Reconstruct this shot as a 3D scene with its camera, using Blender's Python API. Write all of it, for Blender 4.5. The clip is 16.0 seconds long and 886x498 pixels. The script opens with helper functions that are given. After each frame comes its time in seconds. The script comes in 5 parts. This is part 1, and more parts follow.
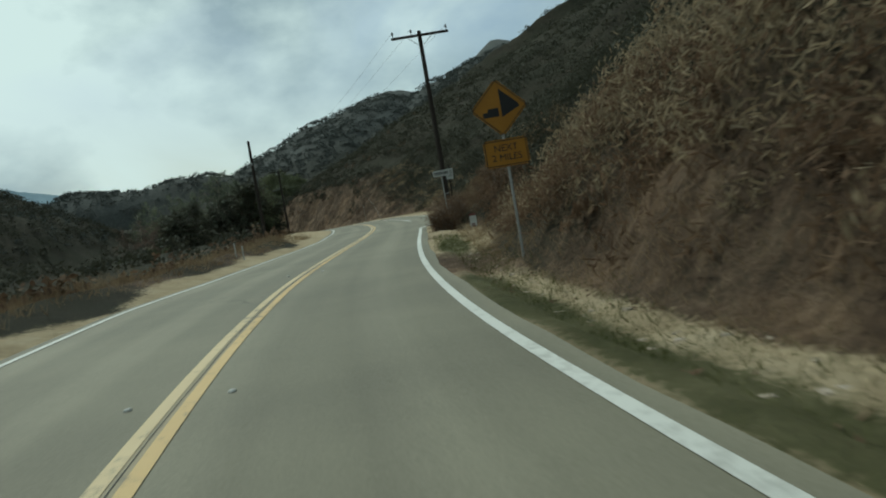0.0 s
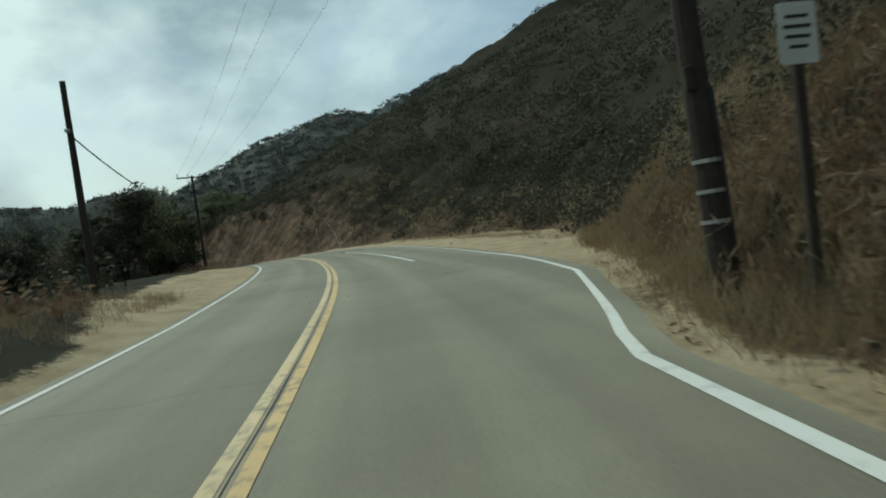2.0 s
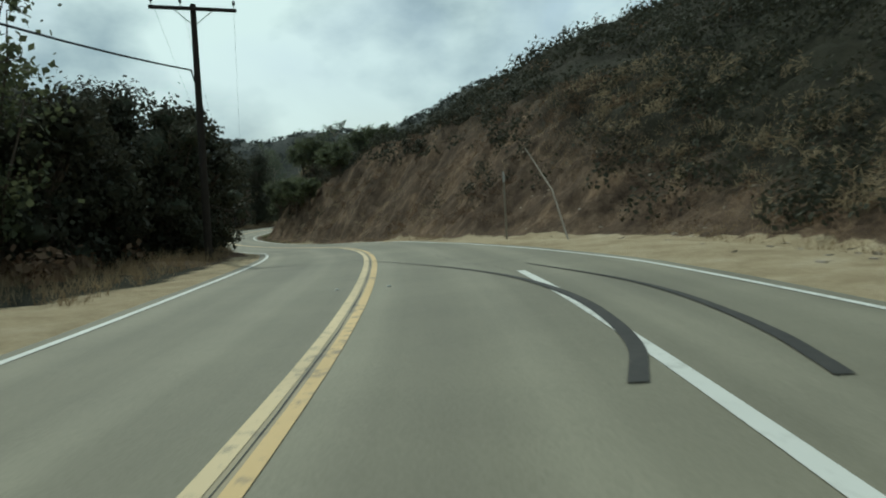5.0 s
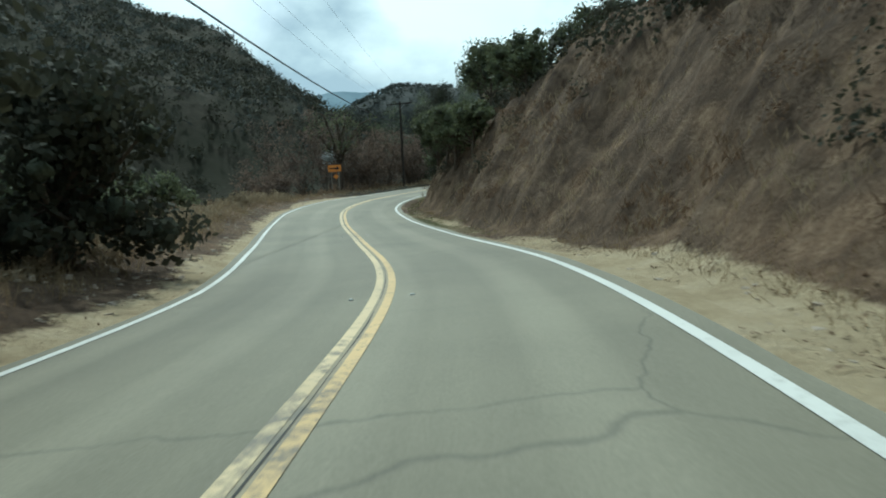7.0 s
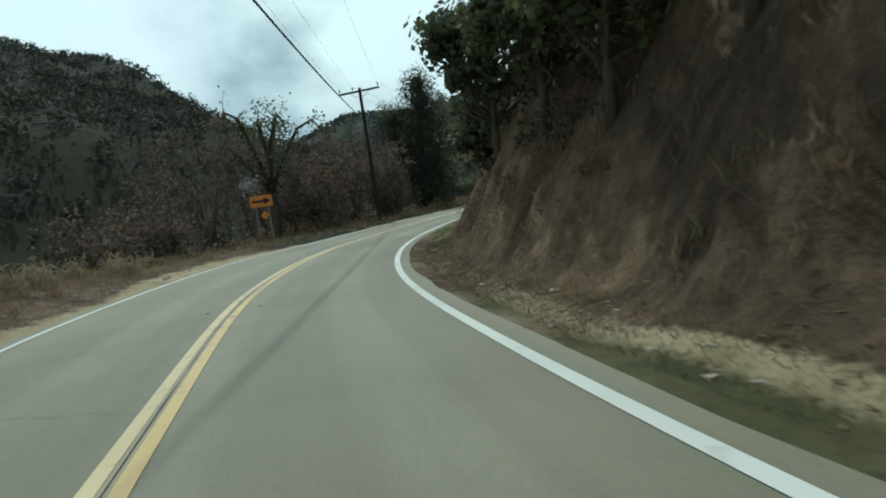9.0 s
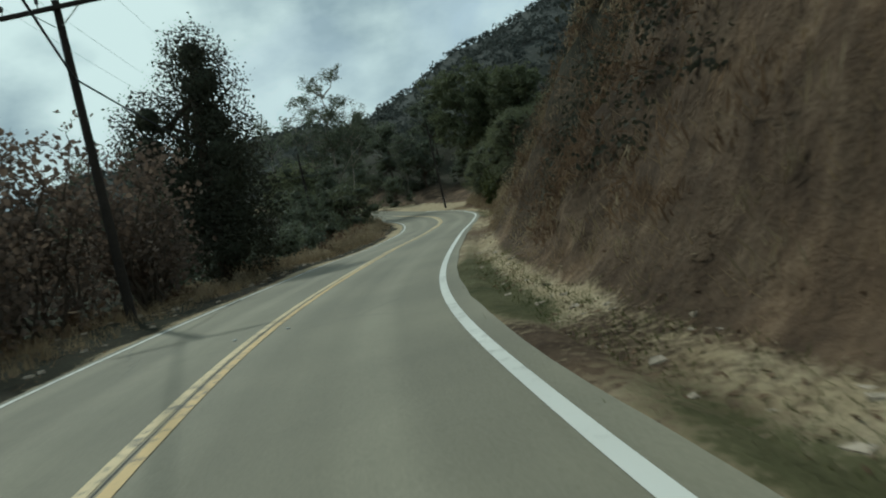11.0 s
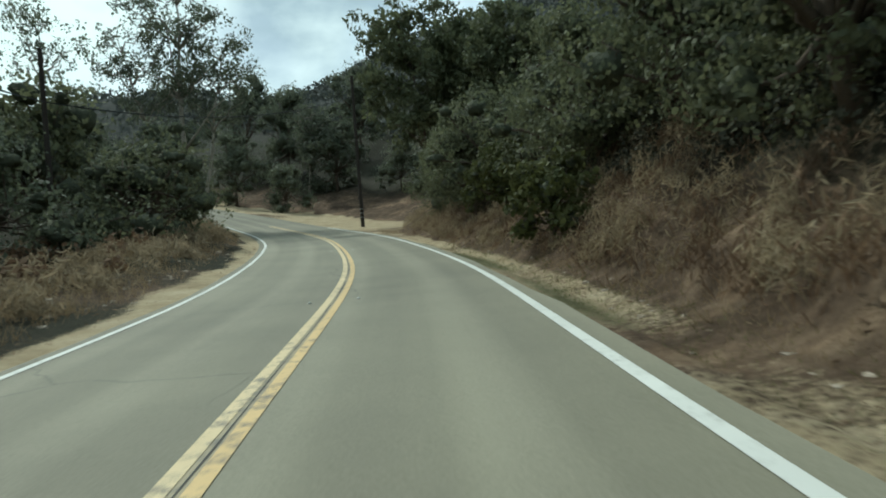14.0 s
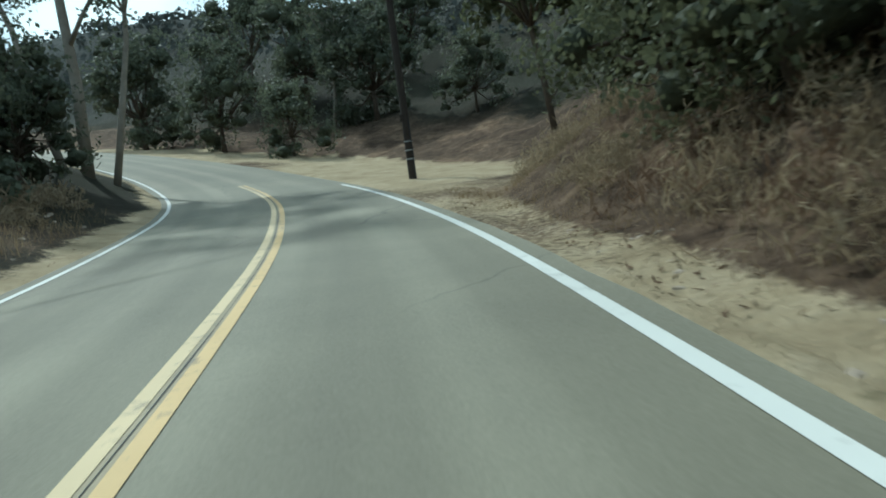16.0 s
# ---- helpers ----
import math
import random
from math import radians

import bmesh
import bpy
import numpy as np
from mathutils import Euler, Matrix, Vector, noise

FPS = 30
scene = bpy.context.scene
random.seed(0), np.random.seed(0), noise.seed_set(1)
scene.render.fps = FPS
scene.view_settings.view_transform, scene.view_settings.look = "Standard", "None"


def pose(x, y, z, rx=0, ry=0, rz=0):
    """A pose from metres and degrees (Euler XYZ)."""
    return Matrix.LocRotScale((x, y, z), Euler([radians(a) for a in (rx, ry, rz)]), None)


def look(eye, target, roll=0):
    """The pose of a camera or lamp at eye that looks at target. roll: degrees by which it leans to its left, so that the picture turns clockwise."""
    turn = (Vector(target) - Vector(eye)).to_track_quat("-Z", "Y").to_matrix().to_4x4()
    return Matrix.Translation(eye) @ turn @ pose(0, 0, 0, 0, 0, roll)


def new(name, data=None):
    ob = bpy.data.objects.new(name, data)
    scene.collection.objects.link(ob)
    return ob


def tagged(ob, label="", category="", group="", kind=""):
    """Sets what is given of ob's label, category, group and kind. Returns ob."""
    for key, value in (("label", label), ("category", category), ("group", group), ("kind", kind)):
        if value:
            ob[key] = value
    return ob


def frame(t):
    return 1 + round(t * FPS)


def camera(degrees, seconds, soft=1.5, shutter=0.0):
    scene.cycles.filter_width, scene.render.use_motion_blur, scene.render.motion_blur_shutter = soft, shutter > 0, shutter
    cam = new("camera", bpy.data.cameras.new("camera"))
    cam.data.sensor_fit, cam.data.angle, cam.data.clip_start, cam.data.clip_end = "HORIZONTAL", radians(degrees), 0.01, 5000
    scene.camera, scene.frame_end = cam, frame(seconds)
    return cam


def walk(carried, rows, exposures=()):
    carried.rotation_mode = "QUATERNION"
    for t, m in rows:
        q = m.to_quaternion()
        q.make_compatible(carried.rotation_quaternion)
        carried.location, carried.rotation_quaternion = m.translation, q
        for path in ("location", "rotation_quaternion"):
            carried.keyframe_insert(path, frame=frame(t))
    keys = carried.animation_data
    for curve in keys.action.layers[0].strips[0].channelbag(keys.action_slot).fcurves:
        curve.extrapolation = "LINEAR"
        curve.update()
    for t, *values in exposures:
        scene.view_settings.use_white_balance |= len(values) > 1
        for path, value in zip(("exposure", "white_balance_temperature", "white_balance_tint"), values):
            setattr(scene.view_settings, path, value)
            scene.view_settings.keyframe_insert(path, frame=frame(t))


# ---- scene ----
# ---------------------------------------------------------------- camera
cam = camera(63.0, 16.0, 1.9, 0.14)
PATH = [
    (0, (8.15, 16.67, 0.78), (7.887, 26.656, 0.421), -9.83),
    (0.5, (6.70, 23.93, 1.01), (6.823, 33.916, 0.589), -11.19),
    (1, (5.73, 31.26, 1.26), (5.930, 41.256, 1.076), -12.52),
    (1.5, (5.09, 38.66, 1.52), (5.441, 48.651, 1.514), -10.46),
    (2, (4.71, 46.12, 1.79), (5.110, 56.116, 1.705), -8.75),
    (2.5, (4.31, 53.59, 2.04), (4.384, 63.592, 2.214), -5.27),
    (3, (3.89, 61.06, 2.29), (3.571, 71.053, 2.447), -4.44),
    (3.5, (3.30, 68.58, 2.52), (2.358, 78.530, 2.413), -3.90),
    (4, (2.39, 76.05, 2.75), (0.987, 85.942, 2.242), -4.66),
    (4.5, (1.21, 83.43, 3.00), (-0.575, 93.266, 2.668), -4.09),
    (5, (-0.18, 90.74, 3.24), (-2.627, 100.431, 2.916), -3.13),
    (5.2, (-0.81, 93.64, 3.33), (-3.645, 103.215, 2.908), -3.32),
    (5.5, (-1.86, 97.94, 3.47), (-5.103, 107.390, 3.001), -3.18),
    (6, (-4.01, 104.98, 3.69), (-7.931, 114.161, 3.123), -2.98),
    (6.5, (-6.60, 111.80, 3.82), (-11.161, 120.668, 3.130), -2.82),
    (7, (-9.76, 118.29, 3.86), (-14.946, 126.800, 3.022), -2.70),
    (7.3, (-11.93, 122.00, 3.83), (-17.471, 130.271, 2.887), -2.65),
    (7.5, (-13.49, 124.39, 3.80), (-19.138, 132.590, 2.848), -4.42),
    (8, (-17.69, 130.16, 3.71), (-23.306, 138.392, 2.926), -5.11),
    (8.2, (-19.43, 132.42, 3.69), (-24.911, 140.768, 3.149), -4.87),
    (8.7, (-23.96, 137.95, 3.67), (-28.982, 146.583, 3.220), -7.26),
    (9.2, (-28.51, 143.39, 3.76), (-33.052, 152.290, 3.383), -9.73),
    (9.7, (-32.90, 148.81, 3.94), (-36.947, 157.948, 3.630), -12.35),
    (10.3, (-37.43, 155.55, 4.25), (-40.878, 164.931, 4.001), -15.60),
    (10.5, (-38.66, 157.89, 4.34), (-41.581, 167.447, 4.137), -14.00),
    (11, (-41.04, 164.04, 4.58), (-42.768, 173.889, 4.403), -13.21),
    (11.5, (-43.10, 170.41, 4.83), (-43.944, 180.373, 4.596), -12.50),
    (12, (-44.70, 177.03, 5.10), (-45.022, 187.022, 4.707), -13.20),
    (12.5, (-45.89, 183.87, 5.41), (-45.901, 193.866, 5.001), -11.68),
    (13, (-46.67, 190.87, 5.70), (-46.739, 200.873, 5.739), -7.55),
    (13.5, (-47.26, 197.93, 5.98), (-47.498, 207.923, 6.160), -4.51),
    (14, (-47.90, 205.00, 6.23), (-48.326, 214.993, 6.186), -4.41),
    (14.5, (-48.52, 212.11, 6.51), (-48.758, 222.103, 6.376), -4.88),
    (15, (-49.20, 219.22, 6.83), (-49.478, 229.210, 6.446), -5.27),
    (15.5, (-50.22, 226.30, 7.20), (-50.938, 236.264, 6.689), -4.62),
    (16, (-51.68, 233.31, 7.61), (-53.079, 243.174, 6.792), -7.49),
]

walk(cam, [(t, look(eye, target, roll)) for t, eye, target, roll in PATH],
     [(0.0, -0.62, 5750, -6.5), (3.5, -0.5, 5700, -7.0), (5.0, -0.52, 5700, -6.5), (7.5, 0.0, 5300, -7.0), (10.5, -0.68, 5650, -6.5), (12.5, -0.28, 5600, -5.5), (13.5, -0.22, 5700, -5.0), (14.5, 0.07, 5450, -5.5), (15.0, 0.2, 5250, -5.5), (16.0, 0.08, 5150, -5.5)])

# ---------------------------------------------------------------- sky and sun
SUN_AZ = 41.0      # degrees to the left of +y
SUN_EL = 49.0
world = bpy.data.worlds.new("sky")
scene.world = world
world.use_nodes = True
wn, wl = world.node_tree.nodes, world.node_tree.links
wn.clear()
w_out = wn.new("ShaderNodeOutputWorld")
w_bg = wn.new("ShaderNodeBackground")
w_sky = wn.new("ShaderNodeTexSky")
w_sky.sky_type, w_sky.sun_disc = "NISHITA", False
w_sky.sun_elevation, w_sky.sun_rotation = radians(SUN_EL), radians(-SUN_AZ)
w_sky.air_density, w_sky.dust_density = 1.3, 3.0
w_tc = wn.new("ShaderNodeTexCoord")
w_sep = wn.new("ShaderNodeSeparateXYZ")
w_map = wn.new("ShaderNodeMapping")
w_map.inputs["Scale"].default_value = (1.0, 1.0, 1.6)
w_map.inputs["Location"].default_value = (0.35, 0.1, 0.2)
w_noise = wn.new("ShaderNodeTexNoise")
w_noise.inputs["Scale"].default_value, w_noise.inputs["Detail"].default_value = 2.3, 7.0
w_noise.inputs["Roughness"].default_value, w_noise.inputs["Distortion"].default_value = 0.52, 0.5
w_ramp = wn.new("ShaderNodeValToRGB")
w_ramp.color_ramp.elements[0].position, w_ramp.color_ramp.elements[1].position = 0.3, 0.58
w_noise2 = wn.new("ShaderNodeTexNoise")
w_noise2.inputs["Scale"].default_value, w_noise2.inputs["Detail"].default_value = 3.4, 7.0
w_ramp2 = wn.new("ShaderNodeValToRGB")
e0, e1 = w_ramp2.color_ramp.elements
e0.position, e1.position = 0.42, 0.58
e0.color, e1.color = (4.3, 5.0, 5.3, 1), (9.3, 9.9, 9.3, 1)
w_mix = wn.new("ShaderNodeMix")
w_mix.data_type = "RGBA"
wl.new(w_tc.outputs["Generated"], w_map.inputs["Vector"])
wl.new(w_map.outputs["Vector"], w_noise.inputs["Vector"])
wl.new(w_map.outputs["Vector"], w_noise2.inputs["Vector"])
wl.new(w_noise.outputs["Fac"], w_ramp.inputs["Fac"])
wl.new(w_noise2.outputs["Fac"], w_ramp2.inputs["Fac"])
wl.new(w_ramp.outputs["Color"], w_mix.inputs["Factor"])
wl.new(w_sky.outputs["Color"], w_mix.inputs["A"])
wl.new(w_ramp2.outputs["Color"], w_mix.inputs["B"])
wl.new(w_mix.outputs["Result"], w_bg.inputs["Color"])
w_bg.inputs["Strength"].default_value = 0.122
wl.new(w_bg.outputs["Background"], w_out.inputs["Surface"])

sun_data = bpy.data.lights.new("sun", "SUN")
sun_data.energy, sun_data.angle, sun_data.color = 2.85, radians(1.5), (1.0, 0.93, 0.8)
sun = new("sun", sun_data)
a, b = radians(SUN_AZ), radians(SUN_EL)
sun_from = Vector((-math.sin(a) * math.cos(b), math.cos(a) * math.cos(b), math.sin(b)))
sun.matrix_world = look(sun_from * 300, (0, 0, 0))

# ---------------------------------------------------------------- materials
def material(name, build, rough=0.9, spec=0.3, metal=0.0):
    """build(nodes, links, bsdf, coords) wires the colour and relief."""
    m = bpy.data.materials.new(name)
    m.use_nodes = True
    nt = m.node_tree
    bsdf = nt.nodes["Principled BSDF"]
    bsdf.inputs["Roughness"].default_value = rough
    bsdf.inputs["Specular IOR Level"].default_value = spec
    bsdf.inputs["Metallic"].default_value = metal
    tc = nt.nodes.new("ShaderNodeTexCoord")
    build(nt.nodes, nt.links, bsdf, tc)
    return m


def noise_node(nodes, links, vec, scale, detail=5.0, rough=0.6, dist=0.0):
    n = nodes.new("ShaderNodeTexNoise")
    n.inputs["Scale"].default_value, n.inputs["Detail"].default_value = scale, detail
    n.inputs["Roughness"].default_value, n.inputs["Distortion"].default_value = rough, dist
    if vec is not None:
        links.new(vec, n.inputs["Vector"])
    return n.outputs["Fac"]


def ramp_node(nodes, links, fac, *stops):
    r = nodes.new("ShaderNodeValToRGB")
    els = r.color_ramp.elements
    while len(els) < len(stops):
        els.new(0.5)
    for e, (p, c) in zip(els, stops):
        e.position, e.color = p, (*c, 1)
    links.new(fac, r.inputs["Fac"])
    return r.outputs["Color"]


def mix_node(nodes, links, fac, a, b, blend="MIX"):
    m = nodes.new("ShaderNodeMix")
    m.data_type, m.blend_type = "RGBA", blend
    for socket, v in (("Factor", fac), ("A", a), ("B", b)):
        if isinstance(v, (int, float)):
            m.inputs[socket].default_value = v
        elif isinstance(v, tuple):
            m.inputs[socket].default_value = (*v, 1)
        else:
            links.new(v, m.inputs[socket])
    return m.outputs["Result"]


def bump_node(nodes, links, bsdf, height, strength, distance):
    b = nodes.new("ShaderNodeBump")
    b.inputs["Strength"].default_value, b.inputs["Distance"].default_value = strength, distance
    links.new(height, b.inputs["Height"])
    links.new(b.outputs["Normal"], bsdf.inputs["Normal"])


def plain(name, c1, c2, scale=8.0, rough=0.8, bump=0.0, metal=0.0, spec=0.3):
    def build(n, l, bsdf, tc):
        f = noise_node(n, l, tc.outputs["Object"], scale, 6)
        g = noise_node(n, l, tc.outputs["Object"], scale * 0.13, 3)
        col = mix_node(n, l, 0.45, ramp_node(n, l, f, (0.3, c1), (0.7, c2)), ramp_node(n, l, g, (0.3, c2), (0.7, c1)))
        l.new(col, bsdf.inputs["Base Color"])
        if bump:
            bump_node(n, l, bsdf, f, 0.6, bump)
    return material(name, build, rough, spec, metal)


def build_asphalt(n, l, bsdf, tc):
    uv = tc.outputs["UV"]
    st = n.new("ShaderNodeMapping")
    st.inputs["Scale"].default_value = (1.0, 0.035, 1.0)
    l.new(uv, st.inputs["Vector"])
    streak = noise_node(n, l, st.outputs["Vector"], 1.5, 4, 0.55)
    blotch = noise_node(n, l, tc.outputs["Object"], 0.22, 5, 0.6)
    grain = noise_node(n, l, tc.outputs["Object"], 38.0, 4, 0.7)
    col = ramp_node(n, l, streak, (0.3, (0.165, 0.151, 0.1)), (0.7, (0.25, 0.231, 0.155)))
    col = mix_node(n, l, 0.4, col, ramp_node(n, l, blotch, (0.35, (0.13, 0.119, 0.08)), (0.65, (0.295, 0.272, 0.187))))
    col = mix_node(n, l, 0.22, col, ramp_node(n, l, grain, (0.3, (0.03, 0.03, 0.028)), (0.7, (0.34, 0.32, 0.27))))
    # wheel tracks polished paler, an oily band between them
    su = n.new("ShaderNodeSeparateXYZ")
    l.new(uv, su.inputs["Vector"])
    wob2 = noise_node(n, l, st.outputs["Vector"], 0.8, 3)
    ph = n.new("ShaderNodeMath")
    ph.operation = "MULTIPLY_ADD"
    ph.inputs[1].default_value = 4.0
    l.new(su.outputs["X"], ph.inputs[0])
    l.new(wob2, ph.inputs[2])
    sn = n.new("ShaderNodeMath")
    sn.operation = "SINE"
    l.new(ph.outputs[0], sn.inputs[0])
    col = mix_node(n, l, 0.55, col, ramp_node(n, l, sn.outputs[0], (0.0, (0.72, 0.72, 0.7)), (0.9, (1.0, 1.0, 1.0))), "MULTIPLY")
    # fine dark cracks
    vo = n.new("ShaderNodeTexVoronoi")
    vo.feature = "DISTANCE_TO_EDGE"
    vo.inputs["Scale"].default_value = 0.16
    wob = n.new("ShaderNodeTexNoise")
    wob.inputs["Scale"].default_value, wob.inputs["Detail"].default_value = 0.9, 8.0
    l.new(tc.outputs["Object"], wob.inputs["Vector"])
    add = n.new("ShaderNodeVectorMath")
    add.operation = "MULTIPLY_ADD"
    add.inputs[1].default_value = (0.9, 0.9, 0)
    l.new(wob.outputs["Color"], add.inputs[0])
    l.new(tc.outputs["Object"], add.inputs[2])
    l.new(add.outputs["Vector"], vo.inputs["Vector"])
    crack = ramp_node(n, l, vo.outputs["Distance"], (0.0, (1, 1, 1)), (0.004, (0, 0, 0)))
    some = ramp_node(n, l, noise_node(n, l, tc.outputs["Object"], 0.09, 2), (0.5, (0, 0, 0)), (0.56, (0.45, 0.45, 0.45)))
    col = mix_node(n, l, mix_node(n, l, 1.0, crack, some, "MULTIPLY"), col, (0.035, 0.033, 0.03))
    l.new(col, bsdf.inputs["Base Color"])
    bump_node(n, l, bsdf, grain, 0.35, 0.01)


def build_paint(c, worn):
    def build(n, l, bsdf, tc):
        f = noise_node(n, l, tc.outputs["Object"], 5.0, 8, 0.72)
        g = noise_node(n, l, tc.outputs["Object"], 0.35, 3)
        p = noise_node(n, l, tc.outputs["Object"], 0.16, 2)
        base = ramp_node(n, l, g, (0.3, tuple(v * 0.82 for v in c)), (0.7, c))
        gone = n.new("ShaderNodeMath")      # chipped here and there, more so along some stretches
        gone.operation = "MULTIPLY_ADD"
        gone.inputs[1].default_value = 0.5
        l.new(p, gone.inputs[0])
        l.new(f, gone.inputs[2])
        col = mix_node(n, l, ramp_node(n, l, gone.outputs[0], (0.78, (0, 0, 0)), (0.94, (worn, worn, worn))), base, (0.15, 0.14, 0.115))
        l.new(col, bsdf.inputs["Base Color"])
    return build


def build_ground(n, l, bsdf, tc):
    pos = tc.outputs["Object"]
    at = n.new("ShaderNodeAttribute")
    at.attribute_name = "cover"
    sep = n.new("ShaderNodeSeparateColor")
    l.new(at.outputs["Color"], sep.inputs["Color"])
    big = noise_node(n, l, pos, 0.12, 6, 0.6, 0.4)
    mid = noise_node(n, l, pos, 0.9, 7, 0.65)
    fine = noise_node(n, l, pos, 9.0, 6, 0.7)
    soil = ramp_node(n, l, mid, (0.28, (0.066, 0.046, 0.031)), (0.5, (0.136, 0.094, 0.062)), (0.72, (0.23, 0.168, 0.112)))
    brush = ramp_node(n, l, mid, (0.3, (0.026, 0.024, 0.016)), (0.5, (0.038, 0.034, 0.022)), (0.72, (0.058, 0.05, 0.033)))
    brush = mix_node(n, l, ramp_node(n, l, big, (0.42, (0, 0, 0)), (0.58, (0.75, 0.75, 0.75))), brush, (0.03, 0.031, 0.018))
    dirt = ramp_node(n, l, mid, (0.25, (0.3, 0.23, 0.135)), (0.5, (0.46, 0.37, 0.23)), (0.75, (0.56, 0.465, 0.315)))
    grass = ramp_node(n, l, mid, (0.3, (0.07, 0.072, 0.03)), (0.7, (0.165, 0.152, 0.08)))
    # earth faces: streaks that run down the slope, and pale crumbs
    down = n.new("ShaderNodeMapping")
    down.inputs["Scale"].default_value = (1.0, 1.0, 0.16)
    l.new(pos, down.inputs["Vector"])
    streak = noise_node(n, l, down.outputs["Vector"], 2.6, 6, 0.7)
    soil = mix_node(n, l, 0.55, soil, ramp_node(n, l, streak, (0.34, (0.042, 0.028, 0.019)), (0.5, (0.118, 0.08, 0.052)), (0.66, (0.23, 0.167, 0.112))))
    scar = noise_node(n, l, pos, 0.42, 5, 0.6, 0.6)
    soil = mix_node(n, l, 0.75, soil, ramp_node(n, l, scar, (0.36, (0.5, 0.48, 0.46)), (0.5, (0.95, 0.95, 0.95)), (0.66, (1.75, 1.7, 1.6))), "MULTIPLY")
    # bluish grey that paints distance haze into the far slopes' brush
    haze_tint = ramp_node(n, l, mid, (0.3, (0.05, 0.055, 0.05)), (0.7, (0.1, 0.105, 0.096)))
    brush = mix_node(n, l, at.outputs["Alpha"], brush, haze_tint)
    edge = n.new("ShaderNodeMath")
    edge.operation = "MULTIPLY_ADD"
    edge.inputs[1].default_value = 0.7
    l.new(fine, edge.inputs[0])
    edge.inputs[2].default_value = -0.35

    def masked(sock, lo=0.4, hi=0.6):
        s = n.new("ShaderNodeMath")
        s.operation = "ADD"
        l.new(sock, s.inputs[0])
        l.new(edge.outputs[0], s.inputs[1])
        return ramp_node(n, l, s.outputs[0], (lo, (0, 0, 0)), (hi, (1, 1, 1)))
    col = mix_node(n, l, masked(sep.outputs["Blue"]), brush, soil)
    col = mix_node(n, l, masked(sep.outputs["Red"]), col, dirt)
    col = mix_node(n, l, masked(sep.outputs["Green"]), col, grass)
    col = mix_node(n, l, 0.3, col, ramp_node(n, l, fine, (0.3, (0.25, 0.25, 0.25)), (0.7, (1, 1, 1))), "MULTIPLY")
    l.new(col, bsdf.inputs["Base Color"])
    bump_node(n, l, bsdf, mix_node(n, l, 0.5, mid, fine), 0.9, 0.22)


M_ASPHALT = material("asphalt", build_asphalt, 0.78, 0.35)
M_YELLOW = material("yellow_paint", build_paint((0.62, 0.44, 0.2), 0.9), 0.7)
M_PALEYELLOW = material("bleached_yellow_paint", build_paint((0.63, 0.5, 0.29), 0.9), 0.7)
M_WHITE = material("white_paint", build_paint((0.66, 0.66, 0.6), 0.4), 0.7)
M_FADED = material("faded_paint", build_paint((0.33, 0.28, 0.18), 0.9), 0.75)
M_GROUND = material("ground", build_ground, 0.95, 0.1)
M_SKID = plain("tyre_rubber_mark", (0.02, 0.019, 0.017), (0.05, 0.047, 0.04), 9.0, 0.75)
M_POLE = plain("creosoted_wood", (0.018, 0.014, 0.011), (0.046, 0.036, 0.027), 14.0, 0.9, 0.01)
M_WIRE = plain("wire", (0.012, 0.012, 0.012), (0.03, 0.03, 0.03), 5.0, 0.6)
M_GLASS = plain("glazed_insulator", (0.05, 0.045, 0.04), (0.12, 0.11, 0.1), 5.0, 0.25, 0, 0, 0.5)
M_STEEL = plain("galvanised_steel", (0.28, 0.28, 0.27), (0.45, 0.45, 0.43), 12.0, 0.5, 0.0, 0.7)

# ---------------------------------------------------------------- mesh helpers
def mesh_object(name, verts, faces, mats, parent=None, smooth=False, mat_index=None):
    me = bpy.data.meshes.new(name)
    me.from_pydata([tuple(v) for v in verts], [], [tuple(f) for f in faces])
    for m in mats if isinstance(mats, (list, tuple)) else [mats]:
        me.materials.append(m)
    if smooth:
        me.polygons.foreach_set("use_smooth", [True] * len(me.polygons))
    if mat_index is not None:
        me.polygons.foreach_set("material_index", mat_index)
    me.update()
    ob = new(name, me)
    ob.parent = parent
    return ob


def part(name, bm, mat, parent, label=""):
    me = bpy.data.meshes.new(name)
    bm.to_mesh(me)
    bm.free()
    me.materials.append(mat)
    ob = new(name, me)
    ob.parent = parent
    if label:
        tagged(ob, label)
    return ob


def thing(name, m, label, category, group="", kind=""):
    ob = new(name)
    ob.matrix_world = m
    return tagged(ob, label, category, group, kind)


def add_box(bm, size, at=(0, 0, 0), rot=(0, 0, 0), bevel=0.0):
    r = bmesh.ops.create_cube(bm, size=1.0)
    vs = r["verts"]
    bmesh.ops.scale(bm, vec=size, verts=vs)
    if bevel:
        es = list({e for v in vs for e in v.link_edges})
        out = bmesh.ops.bevel(bm, geom=es, offset=bevel, segments=1, affect="EDGES")
        vs = list({v for f in out["faces"] for v in f.verts} | {v for v in vs if v.is_valid})
    bmesh.ops.transform(bm, matrix=pose(*at, *rot), verts=vs)


